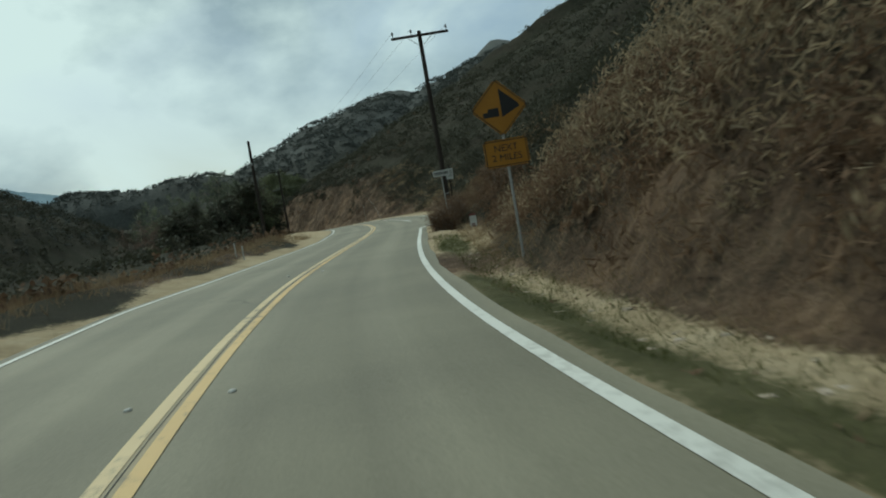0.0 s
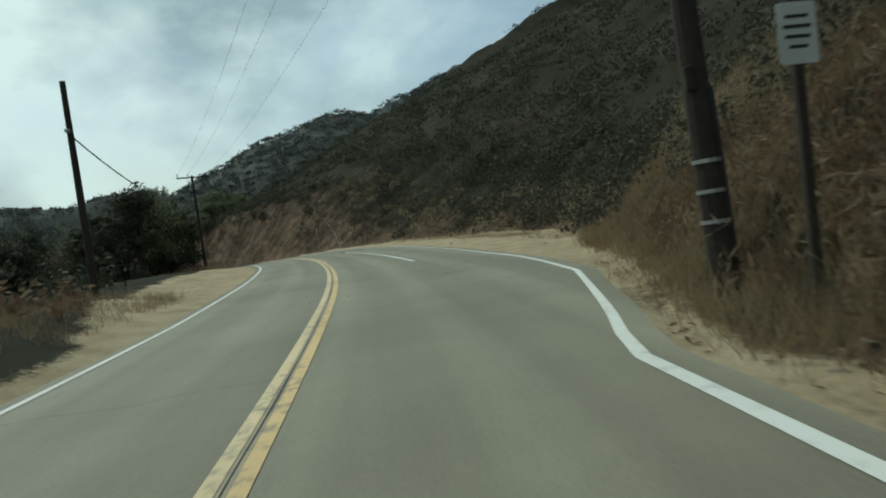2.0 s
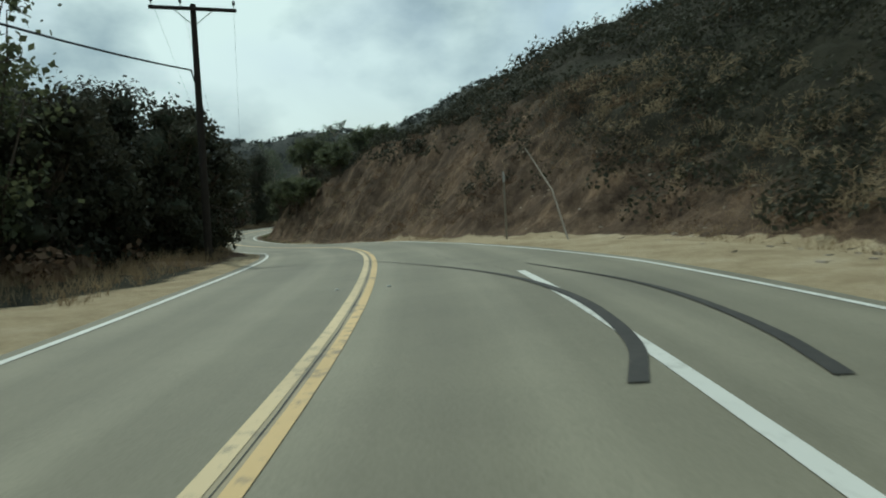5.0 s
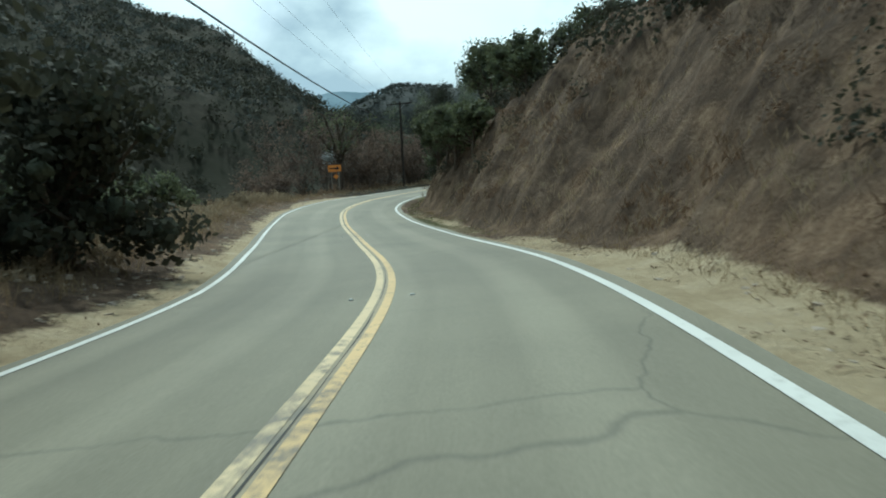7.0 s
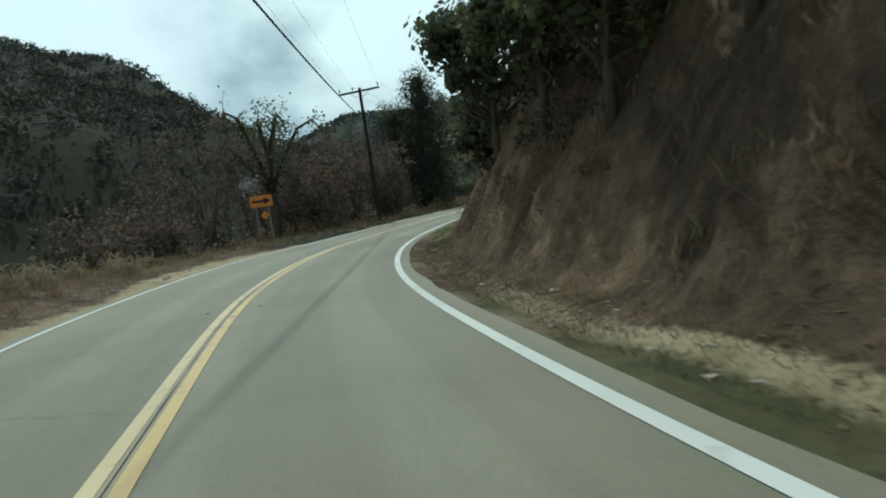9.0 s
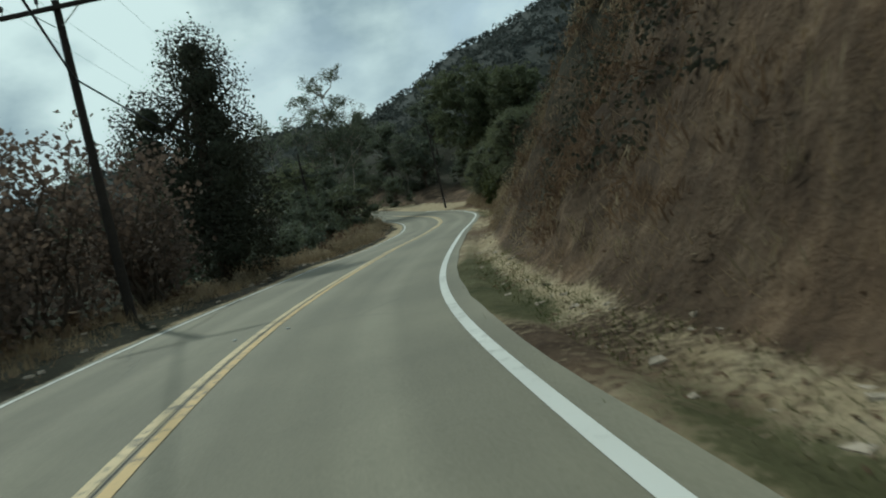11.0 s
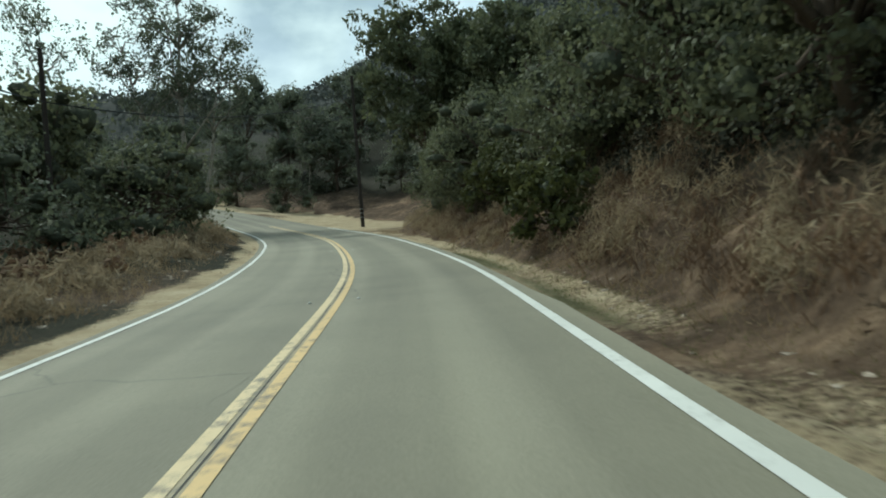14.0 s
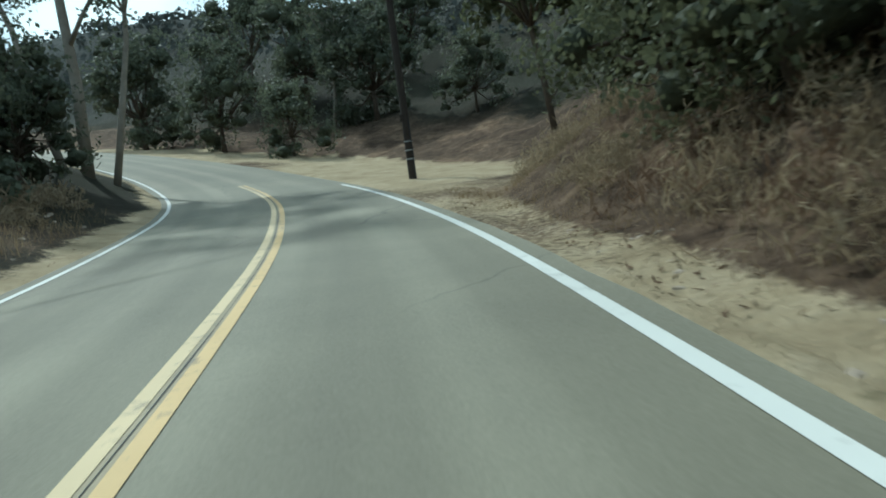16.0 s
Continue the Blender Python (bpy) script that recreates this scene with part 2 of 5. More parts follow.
def tube_data(points, radii, sides=8):
    """Rings along a polyline; verts and faces with capped ends."""
    pts = [Vector(p) for p in points]
    verts, faces = [], []
    for i, p in enumerate(pts):
        d = (pts[min(i + 1, len(pts) - 1)] - pts[max(i - 1, 0)]).normalized()
        u = d.orthogonal().normalized() if i == 0 else (u - d * u.dot(d)).normalized()
        v = d.cross(u)
        for k in range(sides):
            q = 2 * math.pi * k / sides
            verts.append(p + (u * math.cos(q) + v * math.sin(q)) * radii[i])
    for i in range(len(pts) - 1):
        for k in range(sides):
            a0, a1 = i * sides + k, i * sides + (k + 1) % sides
            faces.append((a0, a1, a1 + sides, a0 + sides))
    faces.append(tuple(range(sides))[::-1])
    faces.append(tuple(range(len(verts) - sides, len(verts))))
    return verts, faces


def add_tube(bm, points, radii, sides=8):
    vs, fs = tube_data(points, radii, sides)
    made = [bm.verts.new(v) for v in vs]
    for f in fs:
        bm.faces.new([made[i] for i in f])

# ---------------------------------------------------------------- the road's line
# the double yellow line: x, y, z
LINE = [(24.0, -46.0, -2.2), (17.2, -22.0, -1.6), (12.0, -3.0, -1.1), (8.7, 8.0, -0.76), (6.94, 16.0, -0.53), (5.39, 24.0, -0.28), (4.42, 32.0, 0.0),
        (3.89, 40.0, 0.27), (3.57, 48.0, 0.56), (3.15, 56.0, 0.82), (2.56, 64.0, 1.08), (1.69, 72.0, 1.32), (0.54, 80.0, 1.59),
        (-0.86, 88.0, 1.86), (-2.67, 96.0, 2.12), (-5.05, 104.0, 2.38), (-8.03, 112.0, 2.53), (-12.01, 120.0, 2.55),
        (-16.79, 128.0, 2.44), (-23.56, 136.0, 2.37), (-30.62, 144.0, 2.5), (-36.89, 152.0, 2.82), (-41.4, 160.0, 3.15),
        (-44.28, 168.0, 3.46), (-46.27, 176.0, 3.77), (-48.13, 192.0, 4.45), (-49.48, 208.0, 5.05), (-51.23, 224.0, 5.79),
        (-54.73, 240.0, 6.8), (-57.2, 248.0, 7.35), (-60.3, 256.0, 8.0), (-63.9, 262.6, 8.8), (-68.4, 267.8, 10.0), (-74.4, 272.2, 11.5), (-82.0, 276.0, 13.1), (-94.0, 280.5, 15.0), (-114.0, 286.0, 17.5)]


def catmull(points, per=16):
    p = np.array(points, float)
    p = np.vstack([2 * p[0] - p[1], p, 2 * p[-1] - p[-2]])
    out = []
    for i in range(1, len(p) - 2):
        a, b, c, d = p[i - 1:i + 3]
        k = [0.0]
        for u, v in ((a, b), (b, c), (c, d)):
            k.append(k[-1] + np.linalg.norm(v - u) ** 0.5)
        for t in np.linspace(k[1], k[2], per, endpoint=False):
            q1 = (k[1] - t) / (k[1] - k[0]) * a + (t - k[0]) / (k[1] - k[0]) * b
            q2 = (k[2] - t) / (k[2] - k[1]) * b + (t - k[1]) / (k[2] - k[1]) * c
            q3 = (k[3] - t) / (k[3] - k[2]) * c + (t - k[2]) / (k[3] - k[2]) * d
            r1 = (k[2] - t) / (k[2] - k[0]) * q1 + (t - k[0]) / (k[2] - k[0]) * q2
            r2 = (k[3] - t) / (k[3] - k[1]) * q2 + (t - k[1]) / (k[3] - k[1]) * q3
            out.append((k[2] - t) / (k[2] - k[1]) * r1 + (t - k[1]) / (k[2] - k[1]) * r2)
    out.append(p[-2])
    return np.array(out)


RAW = catmull(LINE)
cum = np.r_[0, np.cumsum(np.linalg.norm(np.diff(RAW[:, :2], axis=0), axis=1))]
S = np.arange(0, cum[-1], 1.0)
ROAD = np.stack([np.interp(S, cum, RAW[:, k]) for k in range(3)], 1)
for _ in range(3):     # take the last wobble out of the line
    ROAD[1:-1] = (ROAD[:-2] + 2 * ROAD[1:-1] + ROAD[2:]) / 4
TAN = np.gradient(ROAD[:, :2], axis=0)
TAN /= np.linalg.norm(TAN, axis=1)[:, None]
NOR = np.stack([TAN[:, 1], -TAN[:, 0]], 1)      # to the right
RY = np.interp(ROAD[:, 1], (-45, 16.7, 53.7, 70.9, 102.4, 113.4, 124.4, 132.4, 155.6, 164.0, 177.0, 190.9, 205.0, 219.0, 233.3, 290.0, 330.0),
               (-64, 1.6, 44.3, 61.5, 96.4, 107.3, 122.3, 132.4, 161.5, 171.4, 185.8, 200.3, 214.5, 228.4, 242.2, 297.0, 337.0))     # chainage


SLOPE = np.gradient(RY)


def table(y, *rows):
    r = np.array(rows, float)
    return np.interp(y, r[:, 0], r[:, 1])


def edge_right(y):      # the right edge line, from the yellow line
    return table(y, (-80, 2.88), (42, 2.92), (45, 3.6), (49, 4.5), (55, 4.9), (67, 5.3), (90, 5.5), (97, 5.0), (105, 3.6), (111, 2.95), (400, 2.9))


def edge_left(y):
    return table(y, (-80, 3.22), (400, 3.22))


def cross_fall(k, d):      # the road leans a little in its curves
    return table(k, (8, -0.014), (18, -0.028), (26, -0.007), (34, 0.004), (42, 0.015), (52, 0.019), (60, 0.004), (75, 0), (88, 0.004), (97, 0.014), (110, 0.03), (128, 0.04), (135, 0.02),
                 (142, 0.005), (155, -0.02), (168, -0.028), (176, -0.012), (190, -0.008), (204, 0.006), (212, 0.024), (228, 0.022), (236, 0.008), (300, 0.005)) * (np.clip(d, -7, 7) - 1.35)


def road_coords(x, y):
    """Signed distance to the right of the line, y of the nearest place on it, its height."""
    pts = np.stack([np.ravel(x), np.ravel(y)], 1)
    d, yr, zr = np.empty(len(pts)), np.empty(len(pts)), np.empty(len(pts))
    for i in range(0, len(pts), 4000):
        q = pts[i:i + 4000]
        dd = ((q[:, None] - ROAD[None, :, :2]) ** 2).sum(-1)
        k = dd.argmin(1)
        rel = q - ROAD[k, :2]
        along = np.clip((rel * TAN[k]).sum(1), -1, 1)
        side = (rel * NOR[k]).sum(1)
        far = np.sqrt(dd[np.arange(len(q)), k])
        d[i:i + 4000] = np.where(far > 40, np.sign(side + 1e-9) * far, side)
        yr[i:i + 4000] = RY[k] + along * SLOPE[k]
        zr[i:i + 4000] = np.interp(yr[i:i + 4000], RY, ROAD[:, 2])
    return d, yr, zr


def fbm(x, y, scale, octaves=4, seed=0):
    """Smooth value noise in numpy, about -1..1."""
    out, amp, tot = np.zeros_like(x, float), 1.0, 0.0
    for o in range(octaves):
        u, v = x / scale * 2 ** o + seed * 17.3 + o * 5.1, y / scale * 2 ** o + seed * 9.7 + o * 3.7
        iu, iv = np.floor(u), np.floor(v)
        fu, fv = u - iu, v - iv
        fu, fv = fu * fu * (3 - 2 * fu), fv * fv * (3 - 2 * fv)

        def h(a, b):
            q = np.sin(a * 127.1 + b * 311.7 + seed * 13.7) * 43758.5453
            return (q - np.floor(q)) * 2 - 1
        n = h(iu, iv) * (1 - fu) * (1 - fv) + h(iu + 1, iv) * fu * (1 - fv) + h(iu, iv + 1) * (1 - fu) * fv + h(iu + 1, iv + 1) * fu * fv
        out += n * amp
        tot += amp
        amp *= 0.5
    return out / tot


# ridges of the far hills: chains of x, y, height, and the fall beside them
RIDGES = [([(-210, 385, 30), (-170, 392, 33), (-130, 400, 30), (-100, 408, 44), (-80, 414, 57), (-55, 414, 66), (-24, 411, 76), (-8, 411, 72), (16, 415, 82), (70, 440, 100)], 0.62),
          ([(-190, 930, 90), (-120, 950, 150), (-46, 966, 184), (10, 960, 170), (90, 950, 220)], 0.42),
          ([(-360, 560, 66), (-300, 534, 68), (-240, 520, 52)], 0.4),
          ([(-118, 300, 18), (-132, 285, 28), (-135, 282, 32), (-145, 274, 37), (-156, 264, 42), (-171, 247, 50), (-200, 215, 64), (-240, 150, 74), (-250, 0, 70)], 0.5),
          ([(-165, 350, 40), (-131, 351, 35), (-118, 352, 37.5), (-107, 354, 38.5), (-95, 357, 36), (-86, 361, 38), (-55, 376, 43)], 0.4),
          ([(75, -100, 60), (68, 20, 46), (58, 90, 37), (54, 150, 28), (36, 220, 30), (16, 300, 48), (30, 380, 80)], 0.7)]


def ridge_height(x, y):
    best = np.full(x.shape, -30.0)
    for chain, fall in RIDGES:
        for (x1, y1, h1), (x2, y2, h2) in zip(chain, chain[1:]):
            dx, dy = x2 - x1, y2 - y1
            t = np.clip(((x - x1) * dx + (y - y1) * dy) / (dx * dx + dy * dy), 0, 1)
            far = np.hypot(x - x1 - t * dx, y - y1 - t * dy)
            best = np.maximum(best, h1 + (h2 - h1) * t - fall * (np.sqrt(far ** 2 + 64) - 8))
    return best


def foot_right(y):      # where the bank begins
    return table(y, (-80, 5.0), (10, 4.35), (18, 4.5), (27, 5.2), (33, 5.4), (36.5, 5.2), (39, 4.0), (41.5, 3.75), (43.5, 4.1), (47, 5.1), (50, 5.9), (55, 6.9), (63, 9.2), (71, 11.2), (78, 11.2),
                 (93, 10.4), (101, 9.0), (110, 5.9), (116, 4.7), (128, 4.6), (134, 4.3), (165, 4.3), (180, 4.5), (190, 4.4), (206, 4.3), (222, 4.25), (236, 4.1), (250, 4.2), (256, 4.8), (261, 7.5), (267, 11.0), (300, 9))


def bank_relief(k, r):
    """Rills, ledges and clods on the cut face, from the chainage and the distance past its foot."""
    rills = fbm(k, r * 0.22, 1.1, 3, 51)
    clods = 1 - 2 * np.abs(fbm(k, r, 0.9, 2, 52))
    ledges = fbm(k * 0.2, r, 0.8, 2, 53)
    on = table(k, (0, 0.8), (44, 0.8), (54, 0.55), (104, 0.6), (114, 1.0), (196, 1.0), (230, 0.8), (256, 0.5), (262, 0))
    folds = fbm(k, r * 0.3, 4.2, 2, 54)
    return (0.7 * folds + 0.42 * rills + 0.24 * clods + 0.26 * ledges) * on * np.clip(r / 0.8, 0, 1) * np.clip((11 - r) / 3, 0, 1)


def ground_height(x, y):
    shape = np.shape(x)
    x, y = np.ravel(np.asarray(x, float)), np.ravel(np.asarray(y, float))
    d, yr, zr = road_coords(x, y)
    n1, n2, n3 = fbm(x, y, 16, 4, 1), fbm(x, y, 4.5, 4, 2), fbm(x, y, 1.3, 3, 3)
    er, el = edge_right(yr) + 0.35, edge_left(yr) + 0.3
    # right: verge, steep bank, slope behind
    foot = foot_right(yr) + 0.5 * n2
    steep = table(yr, (-80, 1.1), (18, 1.05), (30, 0.45), (38, 0.5), (42, 0.75), (52, 0.95), (60, 0.65), (80, 0.55), (104, 0.55), (114, 0.95), (125, 1.3), (160, 1.6), (178, 1.9), (196, 1.3), (225, 0.8), (245, 0.55), (262, 0.3), (320, 0.3))
    high = table(yr, (-80, 10), (18, 8), (30, 2), (38, 1.6), (43, 2.0), (52, 3.2), (62, 2.0), (80, 1.6), (104, 2.2), (114, 5.2), (125, 7.6), (142, 7.4), (152, 5.2), (163, 5.4), (173, 7.5), (180, 7.5), (196, 6), (225, 5), (245, 3), (262, 2), (320, 2))
    back = table(yr, (-80, 0.62), (20, 0.6), (40, 0.6), (60, 0.64), (105, 0.58), (125, 0.44), (150, 0.42), (165, 0.34), (190, 0.34), (206, 0.48), (240, 0.5), (262, 0.36), (320, 0.36))
    r = np.maximum(d - foot, 0)
    run = high / steep
    soft = 0.45
    bank = np.where(r < run, steep * (np.sqrt(r * r + soft * soft) - soft), high - steep * soft * 0.9 + back * (r - run))
    bank = np.minimum(bank, 60)
    rough = np.clip(r / 3, 0, 1)
    rill = fbm(yr * 1.0, r * 0.3, 2.4, 3, 8) * 0.5 * np.clip(r / 1.2, 0, 1) * table(yr, (104, 0), (114, 1), (170, 1), (200, 0.6), (240, 0.5), (262, 0)) * np.clip(2 - r / 6, 0, 1)
    right = bank + rill + rough * (n2 * 0.75 + n3 * 0.25) + np.clip(r / 15, 0, 1) * n1 * 3.0
    gully = np.exp(-((d - foot + 0.7) / 0.5) ** 2) * -0.12
    right = right + gully + 0.05 * n3 + bank_relief(yr, r)
    # left: verge, low berm, then down to the creek or a level bench
    berm_at = table(yr, (-80, 5.2), (48, 5.4), (62, 8.0), (80, 8.8), (100, 8.2), (110, 5.6), (125, 5.6), (140, 6.6), (175, 6.2), (200, 6.5), (240, 6.4), (262, 6.2), (320, 6))
    berm_h = table(yr, (-80, 0.5), (20, 0.5), (50, 0.6), (90, 0.35), (110, 0.1), (122, 0.7), (150, 0.7), (170, 0.2), (200, 0.1), (232, 0.4), (260, 0.9), (320, 1))
    fall = table(yr, (-80, 0.42), (30, 0.36), (52, 0.12), (62, 0.03), (95, 0.03), (108, 0.3), (120, 0.35), (160, 0.3), (180, 0.12), (210, 0.1), (250, 0.05), (320, 0.0))
    low = table(yr, (-80, 16), (40, 12), (60, 5), (95, 5), (110, 7), (150, 7), (180, 4), (230, 3), (320, 2))
    q = np.maximum(-d - berm_at, 0)
    left = berm_h * np.clip((-d - el) / (berm_at - el), 0, 1) ** 1.5 - np.minimum(fall * q, low)
    left = left + np.clip((-d - el) / 2.5, 0, 1) * (n2 * 0.28 + n3 * 0.12) + np.clip(q / 12, 0, 1) * n1 * 1.2
    rel = np.where(d > 0, np.where(d > er, right, 0), np.where(-d > el, left, 0))
    under = np.minimum(np.where(d > 0, er - d, el + d), 1.0)
    rel = np.where(under > 0, -0.03 - 0.15 * np.clip(under, 0, 1), rel - 0.012)
    near = zr + rel + cross_fall(yr, d)
    # the far hills take over away from the road
    w = np.clip((np.abs(d) - 24) / 30, 0, 1)
    w = w * w * (3 - 2 * w)
    hills = ridge_height(x, y) + fbm(x, y, 90, 5, 5) * 5 + fbm(x, y, 30, 4, 6) * 2.5 + n1 * 1.0
    end = np.clip((np.maximum(np.hypot(x + 30, y - 130) - 190, 0)) / 60, 0, 1)
    base = near * (1 - end) + (-3 + fbm(x, y, 120, 4, 7) * 3) * end
    z = base + w * np.maximum(hills - base, 0)
    return z.reshape(shape)


def spaced(lo, hi, step, out_lo, out_hi, grow=1.13):
    mid = list(np.arange(lo, hi, step))
    a, s = [], step
    v = lo
    while v > out_lo:
        s *= grow
        v -= s
        a.append(v)
    b, s = [], step
    v = mid[-1]
    while v < out_hi:
        s *= grow
        v += s
        b.append(v)
    return np.array(a[::-1] + mid + b)


def ground_cover(X, Y):
    """What covers the soil: red sandy verge, green grass, blue bare earth; alpha paints haze on the far high slopes."""
    d, yr, zr = road_coords(X, Y)
    er, el = edge_right(yr), edge_left(yr)
    x, y = X.ravel(), Y.ravel()
    n = fbm(x, y, 6, 4, 11)
    foot = foot_right(yr)
    dirt_r = np.clip(1.2 - np.maximum(d - foot + 0.25, 0) / 0.5, 0, 1) * (d > 0)
    width_l = table(yr, (-80, 1.2), (48, 1.4), (58, 3.6), (72, 5.5), (92, 4.0), (104, 1.6), (115, 1.2), (132, 1.5), (150, 1.4), (165, 1.3), (260, 1.4), (320, 1.4))
    dirt_l = np.where((d < 0), np.clip((el + width_l + n + d) / 0.9, 0, 1), 0)
    dirt = np.where(d > 0, dirt_r * np.clip(0.75 + n * 0.7, 0, 1) * table(yr, (0, 0.8), (40, 0.8), (50, 1), (112, 1), (128, 0.78), (205, 0.7), (230, 0.72), (250, 0.8), (258, 1), (300, 1)), dirt_l)
    dirt = np.where((d > 0) & (d < foot) & (yr > 46) & (yr < 112), 1.0, dirt)
    dirt = np.maximum(dirt, np.clip(1 - np.hypot(x + 55, y - 262) / 6, 0, 1))
    g_r = table(yr, (-80, 0.5), (6, 0.9), (26, 0.9), (33, 0.3), (46, 0), (112, 0), (128, 0.3), (136, 0.75), (188, 0.75), (198, 0.3), (214, 0.3), (222, 0.75), (236, 0.6), (250, 0.2), (300, 0.1))
    mid_v = (er + foot) / 2 - 0.1
    grass = g_r * np.exp(-((d - mid_v) / 0.55) ** 2) * np.clip(0.8 + n, 0, 1.2) * (d > 0)
    r = np.maximum(d - foot, 0)
    bare = table(yr, (-80, 0.6), (20, 0.55), (40, 0.35), (52, 0.4), (66, 0.7), (104, 0.75), (114, 0.85), (165, 0.9), (180, 0.6), (200, 0.55), (216, 0.85), (250, 0.85), (262, 0.7), (320, 0.6))
    reach = table(yr, (-80, 5), (40, 4), (60, 4), (104, 4), (116, 9), (165, 10), (190, 6), (200, 3), (250, 3), (262, 14), (320, 14))
    bare = bare * np.clip(1.3 - r / reach, 0, 1) * (d > 0) * (r > 0) + 0.25 * n * (r > 0) * (r < 14)
    bare = np.where((d > 0) & (r <= 0), 0.85, bare)
    bare = np.where(d < 0, np.clip(table(yr, (104, 0.35), (116, 0.8), (166, 0.8), (180, 0.4)) + 0.5 * n, 0, 1) * (-d < 16), bare)
    haze_tint = np.clip((np.hypot(x + 25, y - 130) - 185) / 50, 0, 1)
    return np.stack([np.clip(dirt, 0, 1), np.clip(grass, 0, 1), np.clip(bare, 0, 1), haze_tint], -1)


def add_cover(me, X, Y):
    at = me.color_attributes.new("cover", "FLOAT_COLOR", "POINT")
    at.data.foreach_set("color", ground_cover(X, Y).ravel())
    me.materials.append(M_GROUND)


def grid_faces(me, nx, ny):
    i = np.arange(ny - 1)[:, None] * nx + np.arange(nx - 1)[None]
    quads = np.stack([i, i + 1, i + nx + 1, i + nx], -1).reshape(-1, 4)
    me.loops.add(quads.size)
    me.loops.foreach_set("vertex_index", quads.ravel())
    me.polygons.add(len(quads))
    me.polygons.foreach_set("loop_start", np.arange(0, quads.size, 4))
    me.polygons.foreach_set("use_smooth", [True] * len(quads))
    me.update(calc_edges=True)


def build_ground_sheet():
    xs = spaced(-82, 26, 0.78, -1700, 1500)
    ys = spaced(6, 272, 0.85, -900, 2400)
    X, Y = np.meshgrid(xs, ys)
    Z = ground_height(X, Y)
    d, yr, zr = road_coords(X, Y)     # sink it under the finer bank
    inner = np.clip((d - edge_right(yr) - 0.9) / 0.8, 0, 1) * np.clip((foot_right(yr) + 8.4 - d) / 1.2, 0, 1) * np.clip((yr - 1.8) / 0.8, 0, 1) * np.clip((256.2 - yr) / 0.8, 0, 1)
    Z -= 0.6 * inner.reshape(Z.shape)
    nx, ny = len(xs), len(ys)
    me = bpy.data.meshes.new("ground")
    me.vertices.add(nx * ny)
    me.vertices.foreach_set("co", np.stack([X, Y, Z], -1).ravel())
    grid_faces(me, nx, ny)
    add_cover(me, X, Y)
    return tagged(new("ground", me), "dry canyon ground with sandy verges, earth banks and brushy hills", "ground", kind="structure")


def build_earth_bank():
    """The cut face and verge on the right, finer than the sheet that it lies on."""
    ks = np.arange(1.0, 257.0, 0.3)
    cols = np.concatenate([np.linspace(0, 1, 8)[:-1], 1 + np.arange(0, 9.2, 0.3)])
    at = np.interp(ks, RY, np.arange(len(RY)))
    P = np.stack([np.interp(at, np.arange(len(RY)), ROAD[:, c]) for c in (0, 1)], 1)
    N = np.stack([np.interp(at, np.arange(len(RY)), NOR[:, c]) for c in (0, 1)], 1)
    lo, foot = edge_right(ks) + 0.2, foot_right(ks)
    D = np.where(cols[None] < 1, lo[:, None] + (foot - lo)[:, None] * cols[None], foot[:, None] + cols[None] - 1)
    X, Y = P[:, :1] + N[:, :1] * D, P[:, 1:] + N[:, 1:] * D
    Z = ground_height(X, Y) + 0.03
    d, yr, zr = road_coords(X[:, :3], Y[:, :3])
    level = (zr + cross_fall(yr, d)).reshape(-1, 3)
    Z[:, 0], Z[:, 1] = level[:, 0] - 0.03, level[:, 1] - 0.012
    Z[:, 2] = np.maximum(Z[:, 2], level[:, 2] - 0.02)
    Z[:, -1] -= 0.7
    Z[0] -= 0.7
    Z[-1] -= 0.7
    me = bpy.data.meshes.new("earth_bank")
    me.vertices.add(X.size)
    me.vertices.foreach_set("co", np.stack([X, Y, Z], -1).ravel())
    grid_faces(me, len(cols), len(ks))
    add_cover(me, X, Y)
    return tagged(new("earth_bank", me), "crumbling brown earth bank with rills and ledges along the road", "earth bank", kind="structure")


def strip(name, lo, hi, y0, y1, lift, mat, step=1, parent=None, cols=1):
    """A ribbon along the road between two offsets from the yellow line, which may be functions of y."""
    keep = np.where((RY >= y0) & (RY <= y1))[0][::step]
    f_lo = lo if callable(lo) else (lambda v: np.full_like(v, lo))
    f_hi = hi if callable(hi) else (lambda v: np.full_like(v, hi))
    a, b = f_lo(RY[keep]), f_hi(RY[keep])
    verts, faces, uvs = [], [], []
    for i, k in enumerate(keep):
        for c in range(cols + 1):
            o = a[i] + (b[i] - a[i]) * c / cols
            p = ROAD[k, :2] + NOR[k] * o
            verts.append((p[0], p[1], ROAD[k, 2] + lift + float(cross_fall(RY[k], o))))
            uvs.append((o, S[k]))
    w = cols + 1
    for i in range(len(keep) - 1):
        for c in range(cols):
            faces.append((i * w + c, i * w + c + 1, (i + 1) * w + c + 1, (i + 1) * w + c))
    ob = mesh_object(name, verts, faces, mat, parent, True)
    layer = ob.data.uv_layers.new(name="UVMap")
    flat = [c for loop in ob.data.loops for c in uvs[loop.vertex_index]]
    layer.data.foreach_set("uv", flat)
    return ob


ground = build_ground_sheet()
earth_bank = build_earth_bank()
road = strip("road", lambda y: -edge_left(y) - 0.28 + 0.07 * fbm(y, y * 0, 3, 3, 21), lambda y: edge_right(y) + 0.3 + 0.09 * fbm(y, y * 0, 3, 3, 22), -64, 337, 0.0, M_ASPHALT, cols=4)
tagged(road, "worn grey two-lane asphalt road with a turnout", "road", kind="structure")


def line(name, lo, hi, y0, y1, mat, label):
    return tagged(strip(name, lo, hi, y0, y1, 0.007, mat, 1, road), label)


